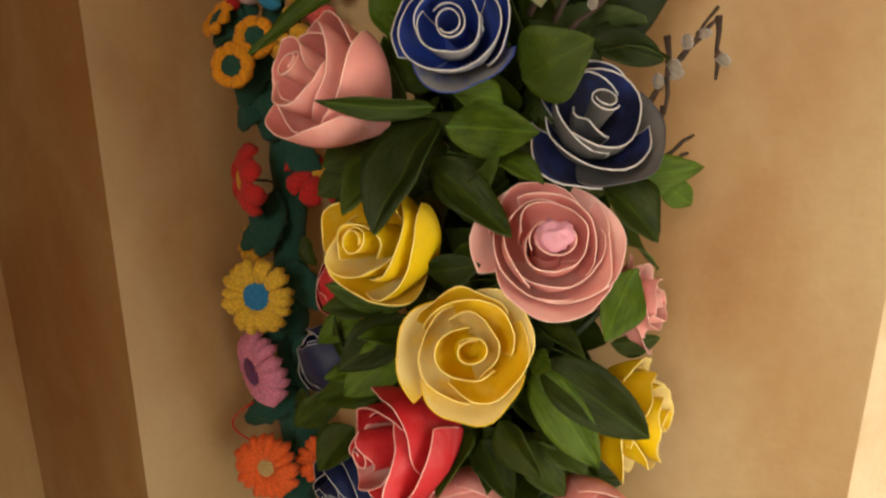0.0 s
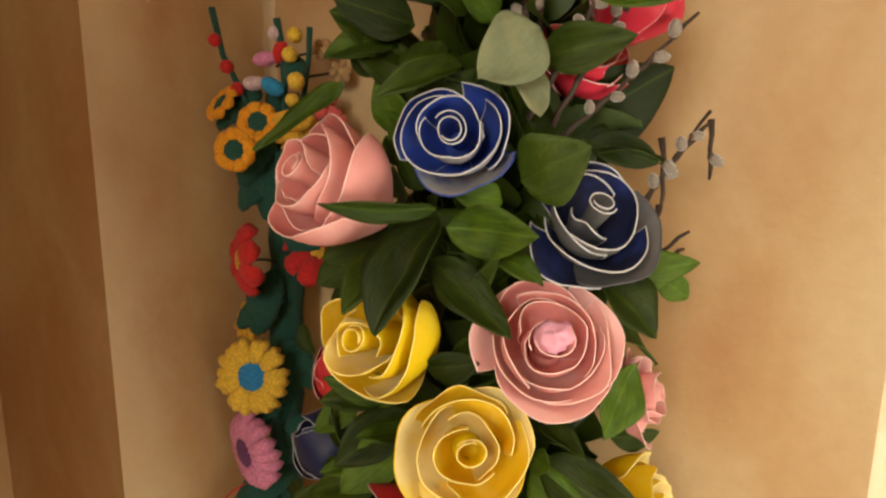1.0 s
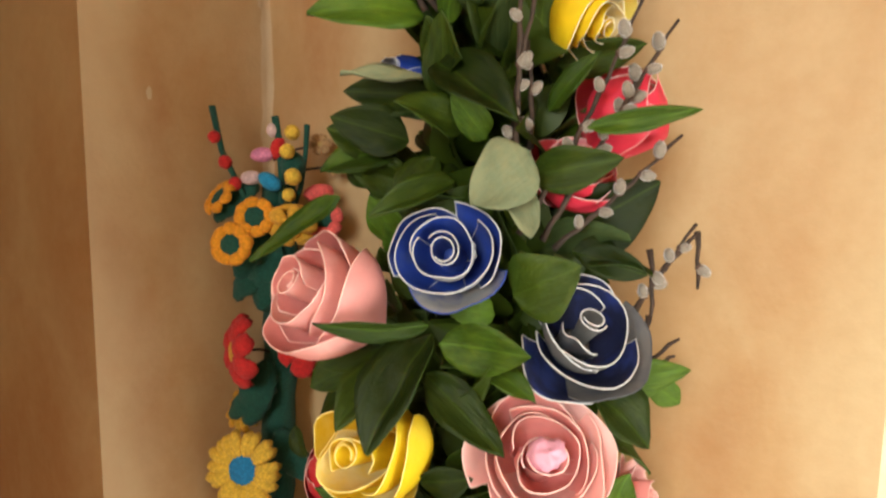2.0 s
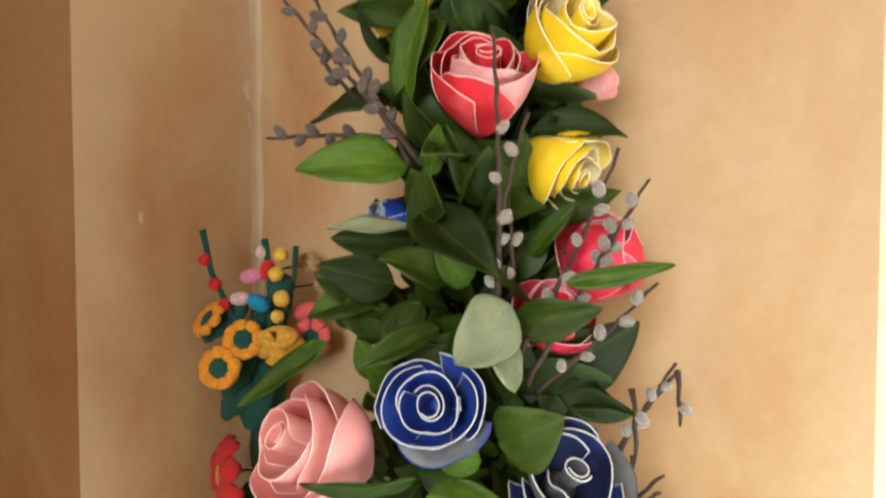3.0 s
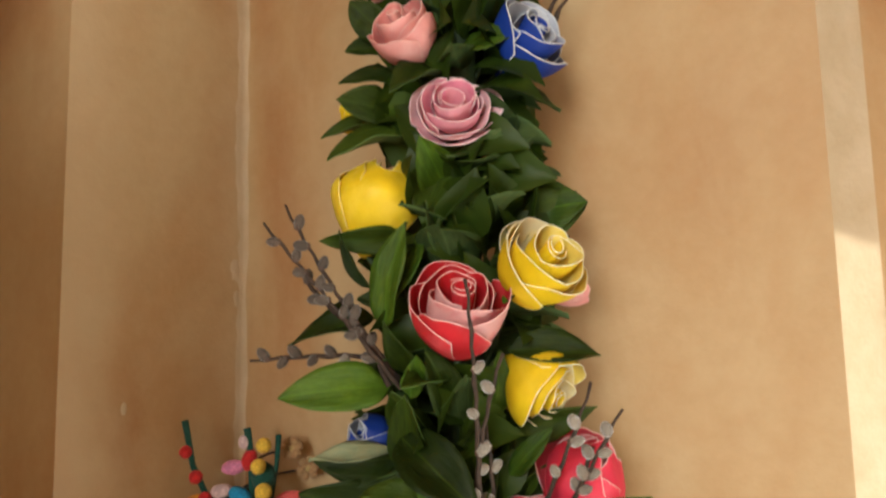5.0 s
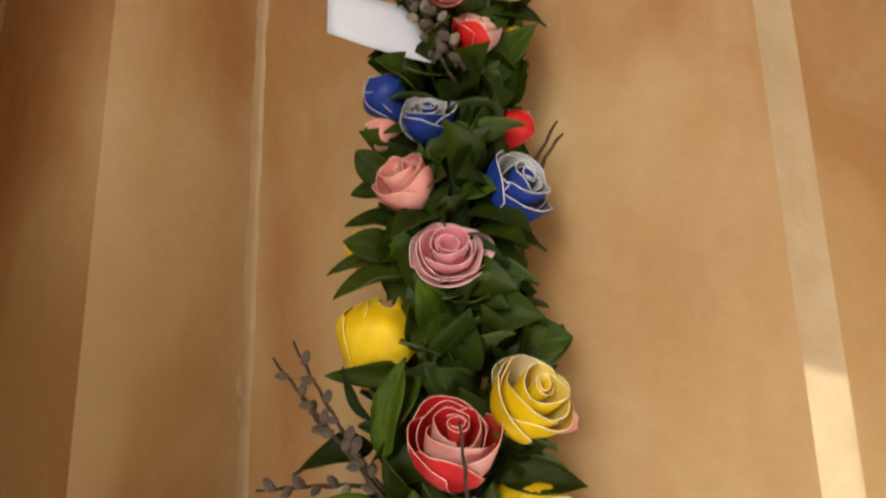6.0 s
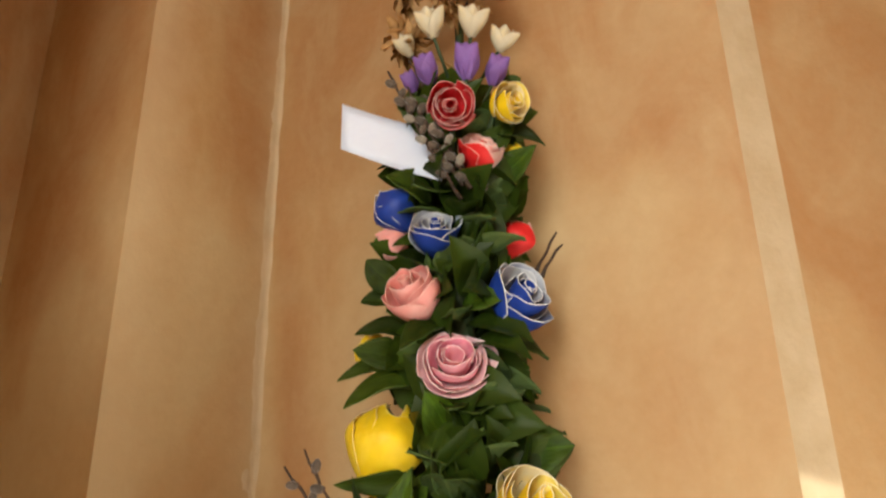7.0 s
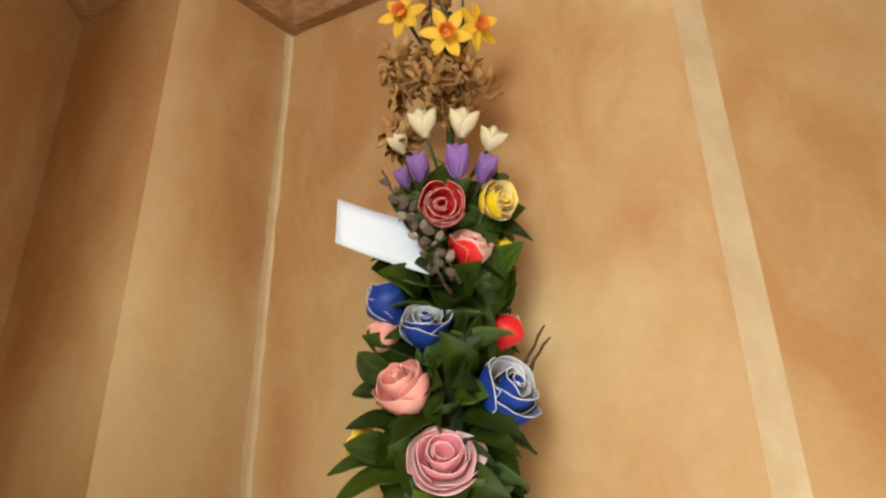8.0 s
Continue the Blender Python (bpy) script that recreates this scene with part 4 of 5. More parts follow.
place_rose("scarlet", "closed", (0.125, 0.610, 1.902), 0.0267, (0.5, -0.1, 0.86))
place_rose("scarlet", "swirl", (0.082, 0.565, 1.990), 0.0290, (0.22, -0.62, 0.74))
place_rose("red", "cupped", (0.049, 0.530, 2.040), 0.0290, (-0.05, -0.88, -0.42))
place_rose("lemon", "bud", (0.115, 0.550, 2.053), 0.0270, (0.5, -0.82, -0.15))
place_rose("yellow", "bud", (0.127, 0.600, 2.010), 0.0214, (0.7, -0.3, 0.3))
place_rose("yellow", "bud", (-0.037, 0.640, 1.776), 0.0253, (-0.8, 0.1, 0.4))
place_rose("yellow", "bud", (0.035, 0.640, 1.828), 0.0170, (0, -0.6, 0.6))

place_leaf((-0.006, 0.490, 1.268), (-0.086, 0.460, 1.272), 0.018, -25)
place_leaf((-0.004, 0.500, 1.259), (-0.051, 0.450, 1.186), 0.041, 20)
place_leaf((0.002, 0.490, 1.254), (0.067, 0.460, 1.253), 0.038, 10)
place_leaf((0.059, 0.510, 1.287), (0.103, 0.480, 1.314), 0.053, 0)
place_leaf((-0.008, 0.500, 1.227), (0.049, 0.460, 1.179), 0.033, -10)
place_leaf((0.020, 0.500, 1.206), (0.040, 0.470, 1.241), 0.017, 30)
place_leaf((0.036, 0.500, 1.232), (0.072, 0.470, 1.218), 0.023, -30)
place_leaf((-0.030, 0.520, 1.229), (-0.074, 0.470, 1.196), 0.032, 15)
place_leaf((0.128, 0.550, 1.199), (0.218, 0.560, 1.215), 0.038, 10)
place_leaf((0.126, 0.530, 1.205), (0.177, 0.520, 1.160), 0.043, -15)
place_leaf((0.140, 0.540, 1.167), (0.181, 0.530, 1.133), 0.028, -30)
place_leaf((0.081, 0.510, 1.058), (0.166, 0.470, 1.009), 0.048, 0)
place_leaf((0.076, 0.510, 1.053), (0.127, 0.470, 0.981), 0.040, 15)
place_leaf((0.078, 0.500, 1.097), (0.107, 0.460, 1.085), 0.020, -20)
place_leaf((0.163, 0.530, 1.133), (0.129, 0.500, 1.080), 0.040, 0)
place_leaf((0.048, 0.500, 1.008), (0.077, 0.460, 0.979), 0.032, 20)
place_leaf((0.032, 0.500, 0.989), (0.055, 0.460, 0.958), 0.035, -25)
place_leaf((0.024, 0.500, 1.000), (-0.006, 0.450, 0.968), 0.025, 30)
place_leaf((-0.031, 0.530, 1.064), (-0.083, 0.500, 1.032), 0.041, 0)
place_leaf((-0.093, 0.570, 1.000), (-0.143, 0.570, 0.960), 0.030, -20)
place_leaf((-0.025, 0.510, 1.083), (-0.066, 0.470, 1.096), 0.020, 40)
place_leaf((-0.083, 0.550, 0.973), (-0.115, 0.530, 0.940), 0.039, 0)
place_leaf((-0.013, 0.500, 1.140), (0.028, 0.480, 1.151), 0.026, 20)
place_leaf((0.114, 0.540, 1.316), (0.170, 0.530, 1.300), 0.026, 10)
place_leaf((0.189, 0.570, 1.200), (0.218, 0.570, 1.178), 0.025, 40)
place_leaf((-0.047, 0.550, 1.093), (-0.105, 0.540, 1.094), 0.025, 20)
place_leaf((0.069, 0.480, 1.077), (0.082, 0.460, 1.075), 0.020, 0)
place_leaf((0.086, 0.510, 0.994), (0.120, 0.480, 0.970), 0.033, -15)
place_leaf((0.070, 0.500, 0.989), (0.102, 0.480, 0.948), 0.033, 0)
place_leaf((-0.119, 0.600, 1.114), (-0.133, 0.610, 1.140), 0.019, 0)
place_leaf((-0.011, 0.570, 1.507), (-0.102, 0.540, 1.506), 0.041, 5)
place_leaf((-0.002, 0.550, 1.468), (0.056, 0.490, 1.420), 0.045, -10)
place_leaf((0.067, 0.500, 1.397), (0.022, 0.462, 1.359), 0.049, -15, pale=True)
place_leaf((0.072, 0.530, 1.379), (0.137, 0.500, 1.393), 0.034, 10)
place_leaf((0.056, 0.508, 1.372), (0.067, 0.478, 1.335), 0.028, -20, pale=True)
place_leaf((-0.024, 0.600, 1.568), (-0.104, 0.590, 1.547), 0.041, 15)
place_leaf((-0.016, 0.570, 1.559), (0.001, 0.550, 1.651), 0.034, 0)
place_leaf((-0.028, 0.570, 1.594), (-0.054, 0.550, 1.643), 0.013, 0)
place_leaf((-0.009, 0.560, 1.456), (-0.076, 0.530, 1.455), 0.021, 35, pale=True)
place_leaf((-0.004, 0.580, 1.445), (-0.079, 0.570, 1.446), 0.035, -20)
place_leaf((-0.024, 0.570, 1.406), (-0.087, 0.550, 1.424), 0.039, 0)
place_leaf((0.017, 0.540, 1.415), (-0.031, 0.500, 1.433), 0.034, 20)
place_leaf((-0.034, 0.580, 1.395), (-0.097, 0.560, 1.384), 0.034, 15)
place_leaf((0.092, 0.560, 1.538), (0.172, 0.550, 1.533), 0.034, -10)
place_leaf((0.107, 0.490, 1.414), (0.188, 0.490, 1.429), 0.018, 20)
place_leaf((0.104, 0.570, 1.331), (0.184, 0.550, 1.373), 0.063, 10)
place_leaf((0.112, 0.550, 1.317), (0.174, 0.530, 1.303), 0.035, -30)
place_leaf((0.098, 0.570, 1.469), (0.170, 0.560, 1.486), 0.030, 20)
place_leaf((0.091, 0.560, 1.431), (0.122, 0.530, 1.475), 0.019, -40)
place_leaf((0.014, 0.540, 1.373), (-0.051, 0.500, 1.349), 0.020, 0)
place_leaf((-0.082, 0.560, 1.360), (-0.154, 0.560, 1.303), 0.024, 0)
place_leaf((0.112, 0.600, 1.652), (0.174, 0.580, 1.671), 0.044, 0)
place_leaf((0.111, 0.610, 1.660), (0.155, 0.600, 1.691), 0.037, 20)
place_leaf((0.053, 0.570, 1.475), (0.020, 0.540, 1.539), 0.036, 10)
place_leaf((0.078, 0.570, 1.479), (0.085, 0.550, 1.537), 0.022, 0)
place_leaf((0.021, 0.570, 1.519), (-0.016, 0.530, 1.563), 0.029, -20)
place_leaf((0.006, 0.560, 1.499), (0.012, 0.520, 1.539), 0.021, 40)
place_leaf((0.045, 0.580, 1.621), (0.040, 0.550, 1.669), 0.022, 0)
place_leaf((0.006, 0.570, 1.440), (0.001, 0.530, 1.503), 0.033, 20)
place_leaf((-0.025, 0.580, 1.365), (-0.078, 0.570, 1.397), 0.035, 10)
place_leaf((0.039, 0.550, 1.408), (0.010, 0.520, 1.440), 0.026, 0)
place_leaf((-0.002, 0.560, 1.393), (-0.028, 0.540, 1.345), 0.033, 0)
place_leaf((0.089, 0.540, 1.588), (0.099, 0.520, 1.587), 0.025, 0)
place_leaf((0.010, 0.600, 1.735), (-0.064, 0.560, 1.714), 0.041, 10)
place_leaf((0.004, 0.600, 1.716), (0.052, 0.560, 1.655), 0.050, 0)
place_leaf((0.063, 0.590, 1.718), (0.062, 0.540, 1.663), 0.034, 0)
place_leaf((0.079, 0.600, 1.725), (0.132, 0.580, 1.746), 0.036, 20)
place_leaf((0.082, 0.600, 1.701), (0.109, 0.570, 1.682), 0.032, 0)
place_leaf((0.105, 0.610, 1.803), (0.153, 0.590, 1.759), 0.031, -20)
place_leaf((0.004, 0.610, 1.793), (-0.056, 0.590, 1.793), 0.034, 10)
place_leaf((0.001, 0.610, 1.765), (-0.057, 0.580, 1.772), 0.033, -10)
place_leaf((-0.009, 0.620, 1.848), (-0.048, 0.610, 1.881), 0.035, 0)
place_leaf((0.062, 0.590, 1.823), (0.100, 0.550, 1.821), 0.033, 0)
place_leaf((0.098, 0.590, 2.039), (0.164, 0.570, 2.014), 0.033, 10)
place_leaf((0.093, 0.600, 1.967), (0.150, 0.550, 2.001), 0.032, -10)
place_leaf((0.027, 0.600, 1.952), (-0.021, 0.560, 1.967), 0.045, 10)
place_leaf((0.084, 0.610, 1.957), (0.125, 0.590, 1.948), 0.023, 0)
place_leaf((0.050, 0.610, 1.932), (-0.009, 0.570, 1.928), 0.029, 20)
place_leaf((0.054, 0.610, 1.809), (0.019, 0.570, 1.875), 0.025, -20)
place_leaf((0.040, 0.580, 1.795), (-0.008, 0.540, 1.768), 0.026, 20)
place_leaf((0.101, 0.600, 1.666), (0.172, 0.570, 1.669), 0.050, 10)
place_leaf((0.029, 0.600, 1.852), (0.052, 0.560, 1.865), 0.025, 0)
place_leaf((0.088, 0.610, 1.876), (0.082, 0.570, 1.915), 0.038, 0)
place_leaf((0.119, 0.580, 2.094), (0.139, 0.570, 2.103), 0.020, 0)
place_leaf((-0.016, 0.620, 1.900), (-0.038, 0.610, 1.907), 0.026, 0)
place_leaf((-0.016, 0.630, 1.835), (-0.053, 0.620, 1.835), 0.023, 0)
place_leaf((0.103, 0.610, 1.752), (0.136, 0.600, 1.753), 0.025, 0)
place_leaf((-0.009, 0.630, 1.756), (-0.076, 0.610, 1.746), 0.031, 0)
place_leaf((-0.069, 0.600, 1.205), (-0.116, 0.600, 1.182), 0.031, 0)
place_leaf((-0.064, 0.600, 1.190), (-0.109, 0.590, 1.152), 0.034, 10)
place_leaf((-0.078, 0.600, 1.063), (-0.121, 0.590, 1.041), 0.030, 0)
place_leaf((-0.075, 0.600, 1.009), (-0.103, 0.580, 1.068), 0.027, 0)
place_leaf((-0.028, 0.580, 1.285), (-0.046, 0.550, 1.320), 0.028, 0)
place_leaf((-0.038, 0.550, 1.268), (-0.040, 0.520, 1.295), 0.026, 20)
place_leaf((0.016, 0.585, 1.638), (-0.071, 0.560, 1.636), 0.025, -25)
place_leaf((-0.080, 0.590, 0.984), (-0.103, 0.570, 1.024), 0.033, 0)
place_leaf((0.046, 0.520, 1.270), (0.007, 0.500, 1.279), 0.025, 0)
place_leaf((0.017, 0.530, 1.131), (0.033, 0.500, 1.168), 0.027, 0)
place_leaf((0.053, 0.530, 1.207), (0.020, 0.500, 1.191), 0.027, 10)
place_leaf((0.150, 0.550, 1.056), (0.195, 0.550, 1.061), 0.023, 10)
place_leaf((-0.020, 0.540, 1.201), (-0.064, 0.520, 1.218), 0.032, 0)
place_leaf((-0.132, 0.620, 0.941), (-0.145, 0.610, 0.979), 0.023, 0)
place_leaf((-0.026, 0.580, 1.320), (-0.058, 0.565, 1.359), 0.035, 0)
place_leaf((-0.024, 0.585, 1.360), (-0.065, 0.570, 1.386), 0.033, 10)
place_leaf((-0.020, 0.570, 1.308), (-0.044, 0.560, 1.339), 0.028, 0)
place_leaf((-0.046, 0.590, 1.370), (-0.081, 0.580, 1.400), 0.028, 0)
place_leaf((-0.011, 0.560, 1.277), (-0.038, 0.540, 1.310), 0.028, 0)
place_leaf((-0.050, 0.580, 1.401), (-0.091, 0.560, 1.415), 0.032, 0)
place_leaf((-0.040, 0.580, 1.396), (-0.096, 0.560, 1.383), 0.032, 0)
place_leaf((0.044, 0.590, 1.713), (0.018, 0.560, 1.652), 0.040, 0)
place_leaf((0.015, 0.580, 1.644), (-0.007, 0.560, 1.581), 0.030, 0)
place_leaf((0.030, 0.610, 1.896), (-0.015, 0.580, 1.892), 0.029, 0)

place_leaf((-0.030, 0.560, 1.238), (-0.105, 0.565, 1.214), 0.034, 10)
place_leaf((-0.030, 0.560, 1.250), (-0.090, 0.570, 1.240), 0.030, -15)
place_leaf((-0.030, 0.540, 1.100), (-0.098, 0.525, 1.120), 0.030, 10)
place_leaf((-0.030, 0.540, 1.085), (-0.088, 0.505, 1.052), 0.040, -10)
place_leaf((-0.030, 0.545, 1.050), (-0.104, 0.535, 1.028), 0.032, 25)
place_leaf((-0.040, 0.555, 1.025), (-0.118, 0.555, 0.998), 0.036, 0)
place_leaf((0.050, 0.560, 2.015), (-0.014, 0.548, 2.058), 0.030, 10)
place_leaf((0.050, 0.560, 2.000), (0.002, 0.550, 2.030), 0.020, -20)

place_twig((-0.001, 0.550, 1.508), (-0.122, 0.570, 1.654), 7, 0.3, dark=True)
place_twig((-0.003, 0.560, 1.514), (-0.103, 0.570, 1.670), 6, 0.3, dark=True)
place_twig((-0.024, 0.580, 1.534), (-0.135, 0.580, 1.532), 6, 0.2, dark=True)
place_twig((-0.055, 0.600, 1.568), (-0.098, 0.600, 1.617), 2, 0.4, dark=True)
place_twig((0.060, 0.530, 1.402), (0.048, 0.460, 1.595), 4, 0.1, spots=(0.12, 0.30, 0.46, 0.64))
place_twig((0.058, 0.540, 1.395), (0.076, 0.480, 1.539), 3, 0.3, spots=(0.10, 0.34, 0.80))
place_twig((0.064, 0.530, 1.333), (0.146, 0.490, 1.515), 7, 0.08)
place_twig((0.083, 0.530, 1.328), (0.172, 0.500, 1.493), 7, 0.3)
place_twig((0.094, 0.540, 1.320), (0.187, 0.520, 1.412), 5, 0.2)
place_twig((0.166, 0.550, 1.267), (0.214, 0.550, 1.341), 4, 0.05)
place_twig((0.188, 0.550, 1.302), (0.216, 0.550, 1.334), 0, 0.2)
place_twig((0.216, 0.550, 1.334), (0.221, 0.555, 1.285), 1, 0.4)
place_twig((0.177, 0.550, 1.319), (0.177, 0.540, 1.259), 1, 0.1)
place_twig((0.176, 0.540, 1.265), (0.168, 0.530, 1.234), 0, 0.2)
place_twig((0.179, 0.560, 1.214), (0.209, 0.560, 1.241), 0, 0.2)
place_twig((0.189, 0.560, 1.216), (0.206, 0.560, 1.226), 0, 0.2)
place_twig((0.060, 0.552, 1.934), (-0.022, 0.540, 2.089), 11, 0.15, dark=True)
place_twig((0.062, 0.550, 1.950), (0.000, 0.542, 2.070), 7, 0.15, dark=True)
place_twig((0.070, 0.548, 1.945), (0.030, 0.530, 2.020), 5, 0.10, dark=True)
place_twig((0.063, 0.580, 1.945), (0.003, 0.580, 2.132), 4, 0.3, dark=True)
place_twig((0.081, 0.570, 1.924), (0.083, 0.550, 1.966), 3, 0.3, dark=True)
place_twig((0.147, 0.600, 1.861), (0.176, 0.600, 1.913), 0, 0.2)
place_twig((0.155, 0.600, 1.858), (0.182, 0.600, 1.898), 0, 0.2)
place_twig((0.042, 0.580, 2.204), (0.030, 0.580, 2.470), 0, 0.2)
place_twig((0.075, 0.580, 2.205), (0.086, 0.580, 2.473), 0, 0.2)
place_twig((-0.012, 0.560, 1.509), (-0.051, 0.560, 1.580), 4, 0.3, dark=True)
place_twig((0.073, 0.540, 1.400), (0.066, 0.520, 1.480), 3, 0.2)
place_twig((0.132, 0.520, 1.412), (0.153, 0.520, 1.461), 3, 0.3)
place_twig((0.105, 0.610, 1.809), (0.128, 0.610, 1.829), 2, 0.6, dark=True)

place_crocus("purple", (0.029, 0.570, 2.108), 0.03)
place_crocus("purple", (0.070, 0.550, 2.105), 0.034)
place_crocus("purple", (0.103, 0.570, 2.108), 0.03)
place_crocus("purple", (0.010, 0.600, 2.111), 0.022)
place_crocus("cream", (0.033, 0.560, 2.167), 0.030)
place_crocus("cream", (0.077, 0.550, 2.162), 0.030)
place_crocus("cream", (0.113, 0.570, 2.154), 0.026)
place_crocus("cream", (0.005, 0.600, 2.164), 0.024)
place_daffodil((0.000, 0.570, 2.365), (-0.35, -0.8, -0.2))
place_daffodil((0.059, 0.530, 2.296), (0, -0.9, -0.35))
place_daffodil((0.108, 0.570, 2.347), (0.45, -0.8, -0.2))
place_daffodil((0.048, 0.560, 2.450), (0, -0.9, -0.2))
place_dried((-0.004, 0.580, 2.283))
place_dried((0.037, 0.550, 2.236))
place_dried((0.085, 0.570, 2.268))
place_dried((0.062, 0.580, 2.223))
place_dried((0.104, 0.600, 2.258))
place_dried((0.008, 0.610, 2.263))
place_dried((-0.003, 0.600, 2.175))
place_dried((0.048, 0.600, 2.321))
place_dried((0.055, 0.620, 2.421))


# leaves that fill the palm between the roses, clear of the tag
HEADS.append((Vector((0.0, 0.55, 2.02)), 0.05))
random.seed(5)
for k in range(250):
    z = 0.62 + 1.44 * (k + 0.5) / 250
    c = axis(z)
    for attempt in range(7):
        a = k * 2.39996 + attempt * 0.9 + random.uniform(-0.3, 0.3)
        reach = (0.140 - 0.055 * max(0.0, (z - 1.1) / 0.95)) * random.uniform(0.70, 1.02) * (1 - 0.07 * attempt)
        lift = random.uniform(-0.015, 0.06)
        out = Vector((math.cos(a), math.sin(a), 0))
        end = c + out * reach + Vector((0, 0, lift))
        if not any((c.lerp(end, s) - p).length < r * 1.02 for p, r in HEADS for s in (0.6, 0.8, 1.0)):
            break
    size = random.choice((0.028, 0.038, 0.046, 0.052, 0.060) if z < 1.6 else (0.036, 0.044, 0.052)) * random.uniform(0.9, 1.1)
    place_leaf(c + out * 0.018, end, size, random.uniform(-35, 35), up=Vector((0, 0, 1)) + out * random.uniform(0.5, 2.4))

# the dense inner leaves that lie close round the stalk
verts, faces = [], []
for k in range(900):
    z = 0.58 + 1.50 * (k + 0.5) / 900
    a = k * 2.39996 + 1.1
    out = Vector((math.cos(a), math.sin(a), 0))
    side = Vector((-out.y, out.x, 0))
    near = (0.072 - 0.030 * max(0.0, (z - 1.1) / 0.95)) * random.uniform(0.55, 1.1)
    base = axis(z) + out * near * 0.6 - AXIS_LOW
    ln = random.uniform(0.060, 0.092)
    x = (side * random.uniform(-1.0, 1.0) + Vector((0, 0, random.uniform(-0.3, 1.0))) + out * random.uniform(0.1, 0.7)).normalized()
    if any((base + AXIS_LOW + x * (ln * s) - p).length < r * 1.05 for p, r in HEADS for s in (0.3, 0.65, 1.0)):
        continue
    z_up = out + Vector((0, 0, random.uniform(-0.3, 0.7)))
    z_up = (z_up - x * z_up.dot(x)).normalized()
    w = random.uniform(0.018, 0.027)
    y = z_up.cross(x)
    n0 = len(verts)
    for i in range(7):
        s = i / 6
        ww = w * (math.sin(math.pi * s ** 0.8) + 0.02)
        for q in (-1, -0.5, 0, 0.5, 1):
            verts.append(base + x * (ln * s) + y * (q * ww) + z_up * (abs(q) * ww * 0.4 + 0.012 * math.sin(s * 3)))
    faces += [(n0 + i * 5 + q, n0 + i * 5 + q + 5, n0 + i * 5 + q + 6, n0 + i * 5 + q + 1) for i in range(6) for q in range(4)]
tagged(part("inner_leaves", mesh_of("inner_leaves", verts, faces, [LEAF]), palm), kind="stuff")

# white tag tucked behind the upper roses
tv, tf = [], []
tl, tr, bl, br = Vector((-0.080, 0.600, 2.081)), Vector((0.040, 0.580, 2.034)), Vector((-0.080, 0.600, 2.019)), Vector((0.040, 0.563, 1.961))
nrm = (tr - tl).cross(bl - tl).normalized()
for layer in (0, 1):
    for i in range(11):
        for j in range(6):
            p = tl.lerp(tr, i / 10).lerp(bl.lerp(br, i / 10), j / 5)
            tv.append(p + nrm * (0.006 * math.sin(math.pi * i / 10) + 0.0005 * layer))
for i in range(10):
    for j in range(5):
        q = i * 6 + j
        tf += [(q, q + 1, q + 7, q + 6), (q + 66 + 6, q + 66 + 7, q + 66 + 1, q + 66)]
tf += [(i * 6, i * 6 + 6, i * 6 + 72, i * 6 + 66) for i in range(10)] + [(i * 6 + 5, i * 6 + 71, i * 6 + 77, i * 6 + 11) for i in range(10)] + [(j, j + 66, j + 67, j + 1) for j in range(5)]
tagged(new("paper_tag", mesh_of("paper_tag", tv, tf, [PAPER])), "blank white paper tag tucked among the roses", "tag")


# ---------------------------------------------------------------- the small crocheted palm
YARN = {n: yarn("yarn_" + n, c) for n, c in {
    "green": (0.008, 0.075, 0.05), "yellow": (0.80, 0.52, 0.05), "blue": (0.015, 0.22, 0.50), "pink": (0.72, 0.25, 0.42), "purple": (0.13, 0.03, 0.13),
    "orange": (0.84, 0.13, 0.02), "beige": (0.50, 0.36, 0.14), "red": (0.56, 0.015, 0.015), "amber": (0.84, 0.34, 0.012), "gold": (0.74, 0.40, 0.03),
    "coral": (0.78, 0.12, 0.11), "white": (0.70, 0.52, 0.52), "teal": (0.02, 0.27, 0.52), "tan": (0.42, 0.25, 0.11)}.items()}

crochet = tagged(new("crochet_palm"), "small crocheted palm with bright yarn flowers on a green stem", "crochet palm")
CROCHET_AT = Vector((-0.200, 0.835, 0.0))
crochet.location = CROCHET_AT
c_inv = Matrix.Translation(-CROCHET_AT)

line = [Vector((0.006 * math.sin(z * 6), 0.004 * math.cos(z * 5), z)) for z in np.linspace(0, 1.36, 46)]
v, f = tube(line, [0.0215 + 0.0022 * math.sin(i * 2.6) for i in range(46)], 14)
part("stem", mesh_of("stem", v, f, [YARN["green"]]), crochet, None, "dark green crocheted stem")


def ball(name, at, size, mat, stretch=(1, 1, 1), aim=(0, 0, 1), parent=None, label="", seed=1):
    bv, bf = ellipsoid(stretch[0], stretch[1], stretch[2], 14, 10, 0.10, seed)
    return part(name, mesh_of(name, bv, bf, [mat]), parent or crochet, c_inv @ axes(at, aim, (1, 0, 0), size) if parent is None else axes(at, aim, (1, 0, 0), size), label)


